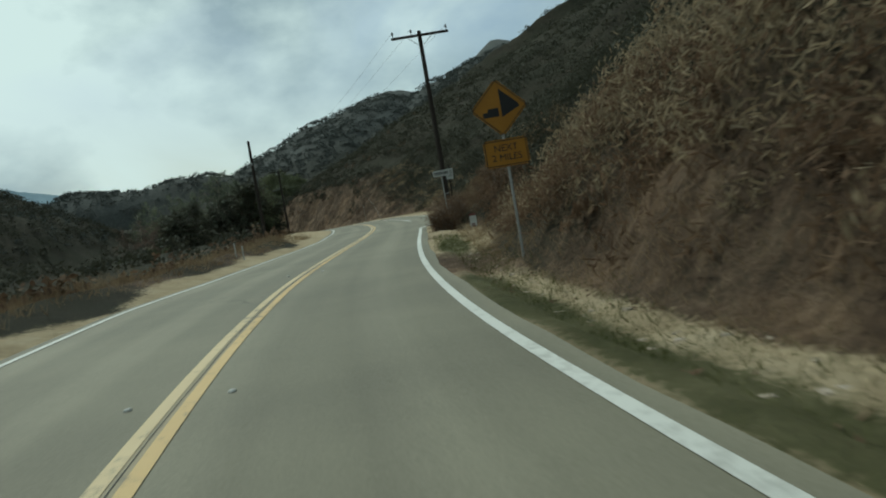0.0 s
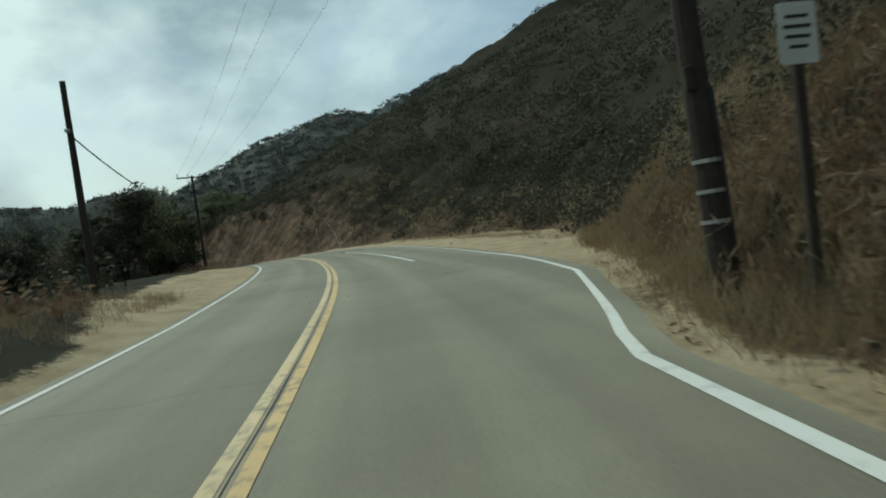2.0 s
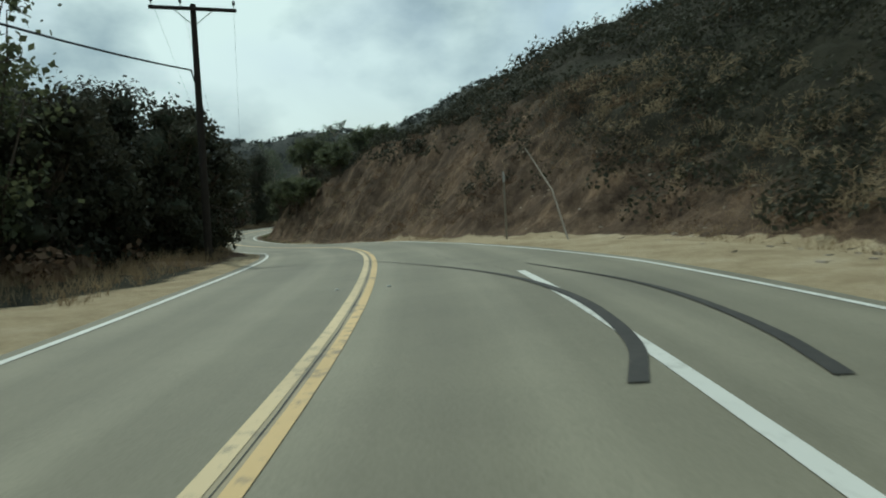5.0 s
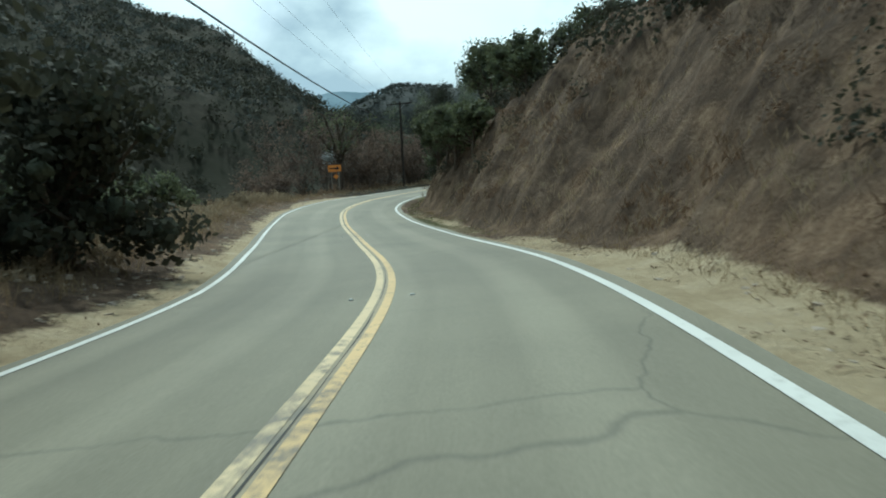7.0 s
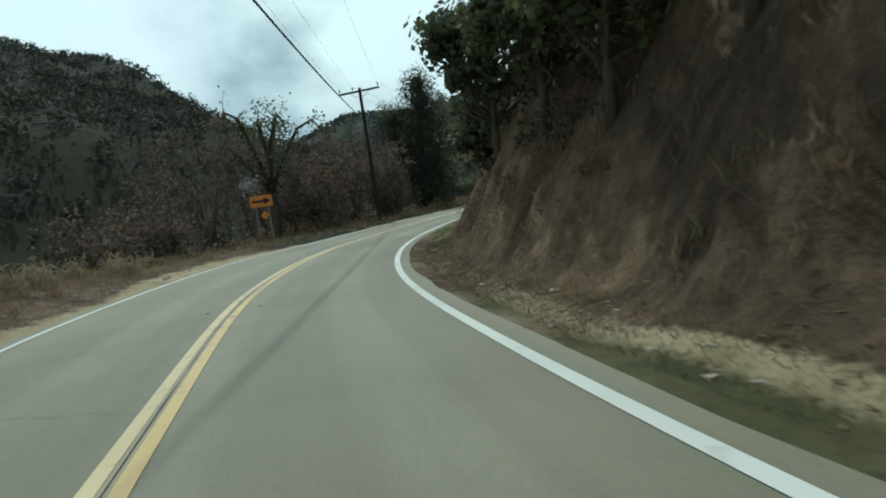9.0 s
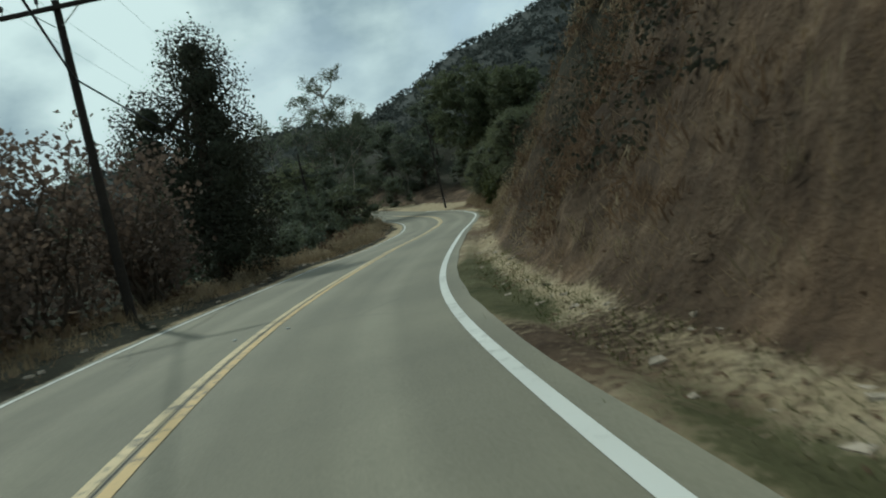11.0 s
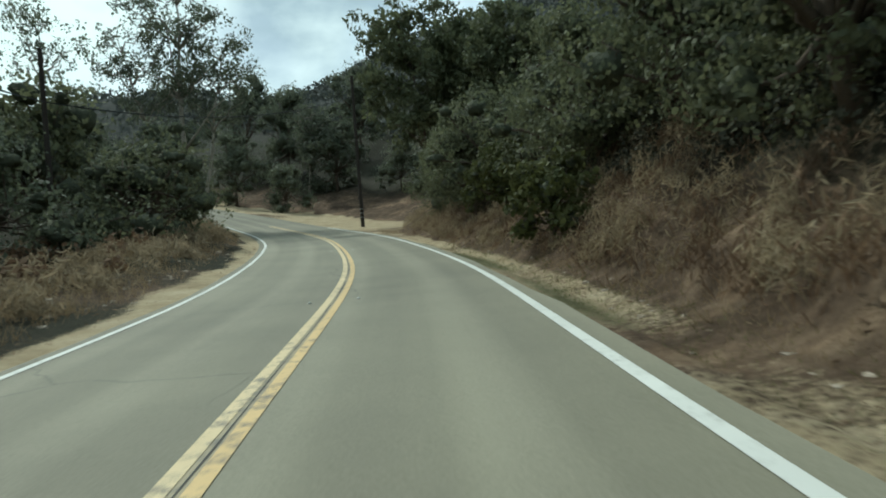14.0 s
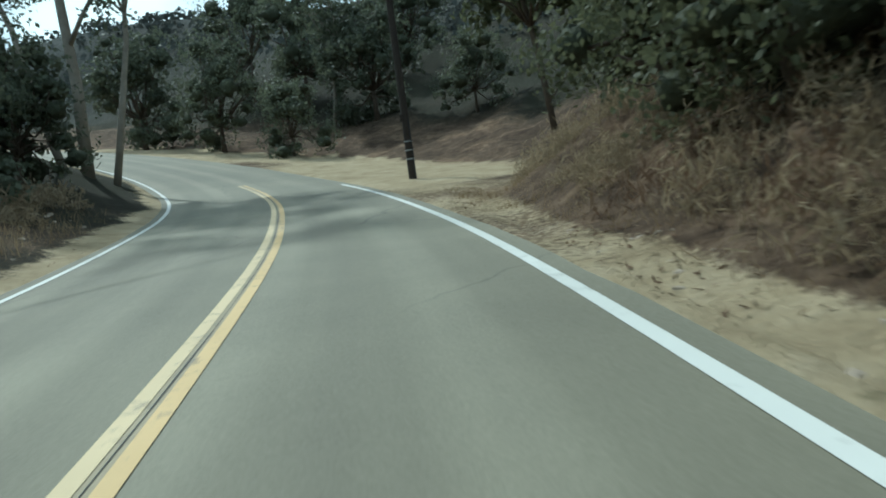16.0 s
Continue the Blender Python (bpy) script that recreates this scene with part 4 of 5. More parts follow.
def unit(n):
    v = RNG.normal(size=(n, 3))
    return v / np.linalg.norm(v, axis=1)[:, None]


def leaf_cloud(centres, size, long=1.5, droop=0.0, out=None):
    """Pointed four-cornered leaves or sprays at the given places: vertices and quads; out: which way they face."""
    n = len(centres)
    if out is None:
        a = unit(n)
        a[:, 2] -= droop
    else:
        face = out + RNG.normal(size=(n, 3)) * 0.5
        a = np.cross(face, unit(n))
        a[:, 2] -= droop * 0.5
    a /= np.linalg.norm(a, axis=1)[:, None]
    b = np.cross(a, unit(n)) if out is None else np.cross(a, face)
    b /= np.linalg.norm(b, axis=1)[:, None] + 1e-9
    s = (size * RNG.uniform(0.6, 1.4, n))[:, None]
    v = np.stack([centres - a * s * long / 2, centres + b * s * 0.5, centres + a * s * long / 2, centres - b * s * 0.5], 1)
    return v.reshape(-1, 3)


def quad_mesh(name, verts, mat, parent=None, corners=4):
    n = len(verts) // corners
    me = bpy.data.meshes.new(name)
    me.vertices.add(n * corners)
    me.vertices.foreach_set("co", np.ascontiguousarray(verts, dtype=np.float32).ravel())
    me.loops.add(n * corners)
    me.loops.foreach_set("vertex_index", np.arange(n * corners))
    me.polygons.add(n)
    me.polygons.foreach_set("loop_start", np.arange(0, n * corners, corners))
    me.update(calc_edges=True)
    me.materials.append(mat)
    ob = new(name, me)
    ob.parent = parent
    return ob


def blob_leaves(blobs, count, hollow=0.55, loose=0.2):
    """Places in lumpy ellipsoids (x, y, z, rx, ry, rz), most of them near the outside and gathered in sprays."""
    vol = np.array([b[3] * b[4] * b[5] for b in blobs]) ** 0.67
    pick = RNG.choice(len(blobs), count // 9 + 1, p=vol / vol.sum())
    u = unit(len(pick))
    r = hollow + (1 - hollow) * RNG.uniform(0, 1, len(pick)) ** 0.6
    bb = np.array(blobs)[pick]
    c = bb[:, :3] + u * r[:, None] * bb[:, 3:]
    spread = np.minimum(bb[:, 3:].min(1), 1.6) * loose
    out = np.repeat(c, 9, 0) + RNG.normal(size=(len(pick) * 9, 3)) * np.repeat(spread, 9)[:, None]
    return out[:count], np.repeat(u, 9, 0)[:count]


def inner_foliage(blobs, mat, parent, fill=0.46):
    """Lumpy solid cores in a crown, coloured as the shade seen between the leaves."""
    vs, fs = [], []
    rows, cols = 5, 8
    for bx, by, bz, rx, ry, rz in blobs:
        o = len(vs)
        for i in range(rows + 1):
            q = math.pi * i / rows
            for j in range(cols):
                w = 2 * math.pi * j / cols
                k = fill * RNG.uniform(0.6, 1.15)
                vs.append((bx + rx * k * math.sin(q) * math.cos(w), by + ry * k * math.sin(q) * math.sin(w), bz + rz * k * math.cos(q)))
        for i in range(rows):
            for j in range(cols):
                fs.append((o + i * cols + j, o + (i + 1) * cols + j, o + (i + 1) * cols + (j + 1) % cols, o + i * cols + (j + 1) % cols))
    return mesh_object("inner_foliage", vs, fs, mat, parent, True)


def branch_mesh(paths):
    vs, fs = [], []
    for pts, radii, sides in paths:
        v, f = tube_data(pts, radii, sides)
        o = len(vs)
        vs += v
        fs += [tuple(i + o for i in q) for q in f]
    return vs, fs


def bent(a, b, wob, n=5):
    a, b = np.array(a, float), np.array(b, float)
    k = np.linspace(0, 1, n)[:, None]
    p = a + (b - a) * k
    p[1:-1] += RNG.normal(size=(n - 2, 3)) * wob
    return [tuple(q) for q in p]


def tree(x, y, blobs, leaves, size, mat, bark, label, base_r=0.22, forks=((0, 0, 0.4),), long=1.5, droop=0.0, name="tree", group="", sink=0.15, twigs=2, hollow=0.6):
    """blobs in metres from the foot; forks are the trunk's joints, the limbs run from the last one."""
    z = ground_z(x, y) - sink
    t = thing(name, pose(x, y, z), label, "tree" if name == "tree" else "shrub", group)
    paths = []
    pts = [(0, 0, 0)] + [tuple(f) for f in forks]
    rad = list(np.linspace(base_r, base_r * 0.6, len(pts)))
    paths.append((pts, rad, 10))
    top = pts[-1]
    for b in blobs:
        start = pts[RNG.integers(max(1, len(pts) - 2), len(pts))] if len(pts) > 2 else top
        end = (b[0], b[1], b[2])
        paths.append((bent(start, end, 0.12 + 0.05 * b[3]), list(np.linspace(base_r * 0.45, base_r * 0.12, 5)), 6))
        for _ in range(twigs if b[3] > 0.7 else 0):
            u = unit(1)[0]
            tip = (b[0] + u[0] * b[3] * 0.85, b[1] + u[1] * b[4] * 0.85, b[2] + abs(u[2]) * b[5] * 0.8)
            paths.append((bent(end, tip, 0.1, 4), list(np.linspace(base_r * 0.14, base_r * 0.04, 4)), 5))
    vs, fs = branch_mesh(paths)
    mesh_object("trunk", vs, fs, bark, t, True)
    c, face = blob_leaves(blobs, leaves, hollow)
    quad_mesh("crown", leaf_cloud(c, size, long, droop, face), mat, t)
    inner_foliage(blobs, M_CROWN_SHADE, t)
    return t


def beside(k, d):
    i = int(np.abs(RY - k).argmin())
    return ROAD[i, 0] + NOR[i, 0] * d, ROAD[i, 1] + NOR[i, 1] * d


def round_blobs(w, h, n, low=0.35, flat=0.75):
    """A broad uneven crown: large and small blobs over a dome of width w whose top is at height h."""
    out = []
    for i in range(n * 2):
        q = 2 * math.pi * i * 0.382 + RNG.uniform(-0.5, 0.5)
        up = RNG.uniform(0, 1)
        rr = w * 0.5 * RNG.uniform(0.3, 0.92) * math.sqrt(1 - 0.75 * up * up)
        zz = h * (low + (0.88 - low) * up)
        r = w * RNG.uniform(0.1, 0.22)
        out.append((math.cos(q) * rr, math.sin(q) * rr, zz, r, r, r * RNG.uniform(0.6, 0.95)))
    out.append((0, 0, h * 0.6, w * 0.3, w * 0.3, h * 0.3))
    return out


DARK_OAK = "dark round evergreen oak in the shade beside the road"
# trees on the bench by the second pole
for x, y, w, h in ((-15.4, 99.8, 5.4, 7.5), (-18.6, 101.6, 5.0, 6.6), (-15.9, 107.2, 4.8, 5.8), (-16.6, 110.0, 4.0, 5.4), (-17.0, 112.4, 3.4, 5.2), (-20.8, 111.8, 6.6, 8.6), (-17.2, 114.8, 5.4, 7.6), (-17.6, 117.4, 4.4, 6.6), (-23.6, 110.0, 5.6, 7.6), (-18.8, 113.0, 5.6, 8.2), (-21.5, 116.5, 5.6, 9.0), (-24.2, 119.0, 7.0, 8.8), (-24.6, 101.4, 6.0, 7.4), (-16.8, 109.0, 4.6, 6.4), (-20.5, 92.5, 5.0, 3.6), (-19.5, 121.0, 5.5, 5.0), (-23.5, 126.5, 4.6, 4.4), (-26.0, 117.0, 7.0, 6.5)):
    tree(x, y, round_blobs(w, h, 13, 0.1), 6500, 0.125, M_CHAP, M_BARK, DARK_OAK, 0.24, ((0.1, 0, h * 0.2), (0.2, 0.1, h * 0.36)), group="oaks on the bench")
# bushy trees down the slope before the curve
for x, y, w, h in ((-30.5, 130.0, 3.4, 4.0), (-42.0, 142.5, 4.6, 3.4), (-48.0, 147.5, 5.0, 3.6), (-55.0, 152.0, 5.0, 3.8), (-36.5, 136.0, 4.0, 2.6)):
    tree(x, y, round_blobs(w, h, 8, 0.2), 4200, 0.13, M_OAK, M_BARK, "dense dark green bush tree below the berm", 0.14, ((0, 0, h * 0.3),), group="bushes below the berm")
# trees on top of the cut bank
for x, y, w, h in ((-35.4, 161.0, 3.0, 3.8), (-33.2, 156.6, 3.2, 4.4), (-31.2, 154.4, 2.8, 3.6), (-29.4, 152.2, 3.0, 4.0), (-27.2, 150.2, 2.8, 3.0), (-34.2, 164.5, 3.6, 4.2), (-30.8, 159.4, 4.0, 5.0), (-26.8, 155.4, 3.6, 4.2), (-23.8, 149.4, 3.2, 3.4), (-36.4, 172.5, 3.4, 3.2), (-36.6, 181.0, 3.0, 2.6), (-25.8, 161.0, 4.4, 4.8), (-21.4, 154.5, 3.6, 3.6)):
    tree(x, y, round_blobs(w, h, 8, 0.45), 3200, 0.115, M_OAK, M_BARK, "dark evergreen tree on top of the cut bank", 0.11, ((0.05, 0, h * 0.25), (0.1, 0, h * 0.45)), group="trees on the cut bank")

# the tall dark tree by the road
h0 = ground_z(-56.6, 195.2)
T = 16.9 - h0
tree(-56.6, 195.2, [(0.6, 0.2, T - 1.5, 1.4, 1.4, 1.4), (0.8, 0, T - 2.9, 1.9, 1.9, 1.7), (0.5, 0.5, T - 4.5, 2.1, 2.0, 1.8), (1.1, 0.3, T - 6.0, 1.9, 1.9, 1.6), (-1.9, -0.5, T - 3.9, 1.4, 1.4, 1.2), (-2.1, -0.4, T - 5.4, 1.7, 1.6, 1.5),
                    (1.0, 0.4, T - 7.6, 2.0, 2.0, 1.7), (-1.2, 0, T - 7.0, 1.9, 1.9, 1.6), (1.0, 0.3, T - 9.2, 2.0, 1.9, 1.6), (-0.6, -0.2, T - 9.0, 1.8, 1.8, 1.5), (0.5, 0, T - 10.6, 2.2, 2.1, 1.5)],
     26000, 0.1, M_CHAP, M_BARK, "tall dense dark eucalyptus with two lobes", 0.35, ((0, 0, T * 0.3), (0.2, 0.1, T * 0.55), (0.4, 0.2, T * 0.75)), droop=0.5)


def euca(x, y, top, spread, lean, label, mat=None, leaves=4200, size=0.2, low=0.4, r=0.3, bark=None, limbs=11, fluff=0.42):
    """An open-crowned eucalyptus: rising forked limbs, with leaves hanging along their outer twigs."""
    z = ground_z(x, y) - 0.15
    h = top - z
    t = thing("tree", pose(x, y, z), label, "tree", "eucalyptus trees")
    trunk = [(lean[0] * k + RNG.normal() * 0.12, lean[1] * k + RNG.normal() * 0.12, h * k) for k in (0, 0.2, 0.4, 0.6, 0.8, 0.94)]
    paths = [(trunk, list(np.linspace(r, r * 0.12, 6)), 9)]
    seats = []
    for i in range(limbs):
        k = low + (0.9 - low) * (i + 0.5) / limbs
        j = min(int(k / 0.2), 4)
        start = np.array(trunk[j]) + (np.array(trunk[j + 1]) - np.array(trunk[j])) * 0.4
        q = i * 2.4 + RNG.uniform(-0.4, 0.4)
        out = spread * (1.1 - 0.55 * k) * RNG.uniform(0.65, 1.05)
        tip = start + np.array([math.cos(q) * out, math.sin(q) * out, min(h * 0.98 - start[2], out * RNG.uniform(0.5, 1.2))])
        stem = bent(start, tip, 0.18, 6)
        paths.append((stem, list(np.linspace(r * 0.4, r * 0.07, 6)), 6))
        for _ in range(7):
            a = np.array(stem[RNG.integers(2, 6)])
            b = a + unit(1)[0] * np.array([1, 1, 0.55]) * spread * RNG.uniform(0.14, 0.34)
            paths.append((bent(a, b, 0.07, 4), [r * 0.09, r * 0.07, r * 0.05, r * 0.025], 4))
            seats += [b, a * 0.45 + b * 0.55]
    vs, fs = branch_mesh(paths)
    mesh_object("trunk", vs, fs, bark or M_PALEBARK, t, True)
    seats = np.array(seats)
    pick = RNG.integers(0, len(seats), leaves // 14 + 1)
    c = np.repeat(seats[pick] + RNG.normal(size=(len(pick), 3)) * fluff, 14, 0) + RNG.normal(size=(len(pick) * 14, 3)) * np.array([0.24, 0.24, 0.2])
    quad_mesh("crown", leaf_cloud(c[:leaves], size, 2.0, 0.8), mat or M_EUCA, t)
    return t


EU = "airy eucalyptus with pale forking limbs and tufted leaves"
euca(-70.4, 262.3, 30.0, 5.6, (0.4, -0.4), EU, leaves=6400, r=0.28, low=0.36, limbs=16, size=0.14)
euca(-71.4, 261.9, 26.0, 4.4, (-4.0, 0.5), EU, leaves=3200, r=0.19, low=0.4, limbs=10, size=0.14)
euca(-69.6, 262.9, 25.0, 4.0, (2.4, 1.0), EU, leaves=3000, r=0.17, low=0.45, limbs=10, size=0.14)
for x, y, top, sp in ((-71.0, 229.5, 19.5, 3.2), (-74.5, 237.0, 22.0, 3.6), (-70.0, 221.5, 17.5, 2.8), (-80.0, 244.0, 24.0, 4.0), (-78.0, 228.0, 19.5, 3.4), (-84.0, 237.0, 22.0, 3.8), (-75.0, 250.0, 24.0, 3.8), (-82.0, 222.0, 18.5, 3.6)):
    euca(x, y, top, sp, (RNG.uniform(-0.8, 0.8), 0), EU, leaves=3400, r=0.13, low=0.16, size=0.13, limbs=16)
euca(-66.0, 286.0, 23.0, 3.4, (1.2, 0), EU, leaves=3000, r=0.16, size=0.15)
# the weeping giants behind the last pole
for x, y, top, sp, ln, lo in ((-50.6, 268.4, 27.5, 5.2, (-2.2, 0), 0.16), (-47.5, 270.0, 26.0, 4.6, (-0.6, -1.0), 0.2), (-43.5, 263.0, 24.0, 4.6, (0, 0), 0.15)):
    euca(x, y, top, sp, ln, "large dense dark eucalyptus with drooping foliage", M_OAK, 13000, 0.22, low=lo, r=0.17, bark=M_BARK, limbs=24, fluff=0.5)
# oaks on the bank by the last bend
for x, y, w, h in ((-44.5, 228.5, 5.6, 5.4), (-41.5, 223.5, 5.6, 5.6), (-47.0, 236.5, 6.0, 6.0), (-42.0, 233.5, 6.5, 6.6), (-47.8, 243.5, 5.2, 5.4), (-44.5, 242.0, 7.0, 7.6), (-38.5, 228.5, 7.0, 7.5),
                   (-48.6, 252.0, 5.2, 5.6), (-46.0, 250.5, 7.0, 8.0), (-40.0, 240.0, 7.0, 8.0), (-38.0, 219.0, 5.5, 5.0), (-46.5, 259.5, 6.0, 6.6), (-36.0, 234.0, 7.5, 8.0), (-40.0, 250.0, 8.0, 9.0)):
    h = min(h, max(3.4, 13.6 - ground_z(x, y)))
    tree(x, y, round_blobs(w, h, 12, 0.12), 5600, 0.1, M_LIVE, M_BARK, "dark spreading oak overhanging the earth bank", 0.24, ((0.1, 0, h * 0.2), (0.2, 0.1, h * 0.36)), group="oaks on the bank")
for k, d, w, h in ((222.5, 6.9, 4.6, 5.6), (227.5, 7.2, 5.2, 6.2), (232.6, 7.0, 4.4, 4.8), (245.0, 6.8, 5.0, 6.0), (249.5, 6.9, 5.0, 6.0), (253.5, 7.6, 5.0, 5.6), (247.5, 11.0, 7.0, 9.0), (237.0, 11.0, 7.0, 8.5)):
    x, y = beside(k, d)
    h = min(h, max(3.2, 12.6 - ground_z(x, y)))
    tree(x, y, round_blobs(w, h, 12, 0.12), 10500, 0.085, M_LIVE, M_BARK, "dark oak leaning out over the earth bank", 0.2, ((-0.2, 0, h * 0.2), (-0.3, 0.1, h * 0.36)), group="oaks on the bank")
tree(-46.6, 231.0, round_blobs(3.0, 3.4, 8, 0.25), 3600, 0.11, M_GREEN, M_BARK, "sunlit yellow-green young oak on the bank", 0.1, ((0, 0, 1.0),), group="oaks on the bank")
tree(-47.7, 234.3, round_blobs(1.1, 2.7, 7, 0.3), 1500, 0.075, M_GREEN, M_BARK, "slender sunlit yellow-green sapling by the verge", 0.03, ((0, 0, 0.6), (0.05, 0, 1.5)), group="oaks on the bank")
tree(-46.0, 222.0, round_blobs(2.4, 2.4, 7, 0.25), 2600, 0.1, M_GREEN, M_BARK, "sunlit yellow-green sapling on the bank", 0.07, ((0, 0, 0.7),), group="oaks on the bank")
# dark bushes left of the straight
for x, y, w, h in ((-58.8, 207.0, 4.4, 2.6), (-60.8, 213.0, 5.0, 3.4), (-61.5, 219.0, 4.6, 2.6), (-64.0, 225.0, 5.4, 3.8), (-62.6, 237.5, 7.0, 5.2), (-68.0, 246.5, 4.6, 5.4), (-67.8, 251.8, 4.6, 5.8), (-69.0, 256.0, 4.2, 6.0), (-69.8, 256.5, 6.0, 8.4), (-70.5, 248.5, 6.0, 6.4), (-74.0, 259.0, 6.4, 6.6),
                   (-67.0, 217.0, 6.0, 4.0), (-69.5, 240.0, 9.0, 9.0), (-65.0, 230.0, 6.0, 6.0), (-62.0, 204.5, 5.0, 3.0), (-67.0, 208.0, 6.0, 4.0), (-79.0, 264.0, 6.5, 8.0), (-73.0, 282.0, 7.5, 9.0), (-81.0, 286.0, 8.0, 10.0), (-66.5, 277.5, 5.5, 5.5), (-62.5, 285.0, 8.0, 9.0), (-55.0, 281.0, 6.0, 6.0), (-69.5, 292.0, 9.0, 13.0), (-77.0, 300.0, 10.0, 15.0), (-62.0, 302.0, 10.0, 14.0)):
    # small and far ones take the paler grey leaves, haze put into their colour
    tree(x, y, round_blobs(w, h, 10 if w < 7 else 13, 0.08), 3200 if w < 7 else 4600, 0.125 if w < 8 else 0.2, M_EUCA if y > 272 or w < 6.8 else M_LIVE, M_BARK, "dense dark roadside bush with drooping leaves" if w < 7 else "large dense dark evergreen tree above the bushes", 0.12 if w < 7 else 0.22, ((0, 0, h * 0.25),), group="bushes left of the straight")


def thicket(x, y, w, h, label, mat, leaves):
    """A twiggy, half-bare tree: many thin stems and few leaves."""
    z = ground_z(x, y) - 0.1
    t = thing("tree", pose(x, y, z), label, "tree", "half-bare trees by the curve")
    paths, tips = [], []
    for i in range(9):
        q = 2 * math.pi * i / 9 + RNG.uniform(-0.3, 0.3)
        top = (math.cos(q) * w * RNG.uniform(0.2, 0.55), math.sin(q) * w * RNG.uniform(0.2, 0.55), h * RNG.uniform(0.55, 1.0))
        stem = bent((RNG.uniform(-0.2, 0.2), RNG.uniform(-0.2, 0.2), 0), top, 0.28, 6)
        paths.append((stem, list(np.linspace(0.07, 0.015, 6)), 5))
        for _ in range(9):
            j = RNG.integers(2, 6)
            u = unit(1)[0]
            end = tuple(np.array(stem[j]) + u * RNG.uniform(0.5, 1.3) * np.array([1, 1, 0.7]))
            paths.append((bent(stem[j], end, 0.12, 4), [0.02, 0.016, 0.012, 0.006], 4))
            tips += [end, tuple((np.array(stem[j]) + np.array(end)) / 2)]
    vs, fs = branch_mesh(paths)
    mesh_object("branching_stem", vs, fs, M_BARK, t, True)
    tips = np.array(tips)
    c = tips[RNG.integers(0, len(tips), leaves)] + RNG.normal(size=(leaves, 3)) * 0.28
    quad_mesh("foliage", leaf_cloud(c, 0.15, 1.3), mat, t)


def gnarled(x, y, h):
    """An old tree with thick arching boughs and sparse leaves."""
    z = ground_z(x, y) - 0.1
    t = thing("tree", pose(x, y, z), "gnarled dark old tree with arching half-bare boughs", "tree", "half-bare trees by the curve")
    paths, tips = [([(0, 0, 0), (0.2, 0, h * 0.2), (0.1, 0.2, h * 0.42)], [0.26, 0.22, 0.18], 9)], []
    for i in range(7):
        q = 2 * math.pi * i / 7 + RNG.uniform(-0.3, 0.3)
        o = h * RNG.uniform(0.25, 0.42)
        c, s = math.cos(q), math.sin(q)
        top = h * RNG.uniform(0.75, 1.0)
        bough = [(0.1, 0.2, h * 0.4), (c * o * 0.3, s * o * 0.3, top * 0.72), (c * o * 0.6, s * o * 0.6, top * 0.96), (c * o * 0.85, s * o * 0.85, top), (c * o, s * o, top * 0.9)]
        bough = [tuple(np.array(p) + RNG.normal(size=3) * 0.12) for p in bough]
        paths.append((bough, [0.15, 0.12, 0.1, 0.07, 0.03], 7))
        for _ in range(16):
            a = np.array(bough[RNG.integers(1, 5)])
            b = a + unit(1)[0] * RNG.uniform(0.5, 1.5)
            paths.append((bent(a, b, 0.12, 4), [0.03, 0.022, 0.016, 0.008], 4))
            tips += [b, (a + b) / 2]
    vs, fs = branch_mesh(paths)
    mesh_object("branching_stem", vs, fs, M_BARK, t, True)
    tips = np.array(tips)
    c = tips[RNG.integers(0, len(tips), 1500)] + RNG.normal(size=(1500, 3)) * 0.2
    quad_mesh("foliage", leaf_cloud(c, 0.13, 1.4), M_OAK, t)


for x, y, w, h in ((-58.5, 172.5, 4.4, 8.6), (-60.5, 178.5, 4.8, 9.4), (-58.0, 183.5, 4.2, 8.4), (-55.8, 187.5, 3.4, 6.6), (-64.0, 174.0, 5.0, 9.4), (-57.2, 190.5, 3.6, 4.8), (-64.0, 184.0, 4.6, 6.6), (-55.0, 178.0, 2.8, 3.8), (-62.0, 192.0, 4.4, 5.4), (-56.0, 166.5, 3.2, 4.0), (-52.5, 160.5, 3.0, 3.2)):
    thicket(x, y, w, h, "half-bare tangled tree with sparse russet leaves", M_RUSSET, 1500)
for x, y, w, h in ((-55.4, 179.0, 3.6, 6.4), (-56.2, 183.0, 4.0, 6.6), (-54.9, 186.0, 3.2, 5.0), (-56.0, 176.8, 3.6, 6.0)):
    thicket(x, y, w, h, "tangled tree with brown russet leaves beside the pole", M_RUSSET, 1500)
gnarled(-56.6, 175.8, 9.0)
for x, y, w, h in ((-18.3, 115.5, 2.6, 5.6), (-20.0, 117.5, 2.8, 6.0)):
    thicket(x, y, w, h, "thin half-bare tree beside the utility pole", M_OAK, 500)
thicket(-15.4, 105.0, 3.4, 7.3, "open-crowned tree with light showing through", M_OAK, 3200)
z0 = ground_z(-56.7, 174.2)
plume = RNG.normal(size=(260, 3)) * np.array([0.3, 0.3, 0.28]) + np.array([-56.7, 174.2, 7.4])
tagged(quad_mesh("pale_plume", leaf_cloud(plume, 0.11, 2.0, -0.4), M_PALE), "tuft of whitish seed plumes above the sign", "plant", kind="stuff")
vs, fs = branch_mesh([(bent((-56.9, 174.4, z0), (-56.7 + u, 174.2 + v, 7.4), 0.05), [0.02, 0.02, 0.015, 0.012, 0.01], 5) for u, v in ((0, 0), (0.2, 0.1), (-0.2, 0.05))])
tagged(mesh_object("plume_stem", vs, fs, M_POST), "thin dry stems under the plumes", "plant")


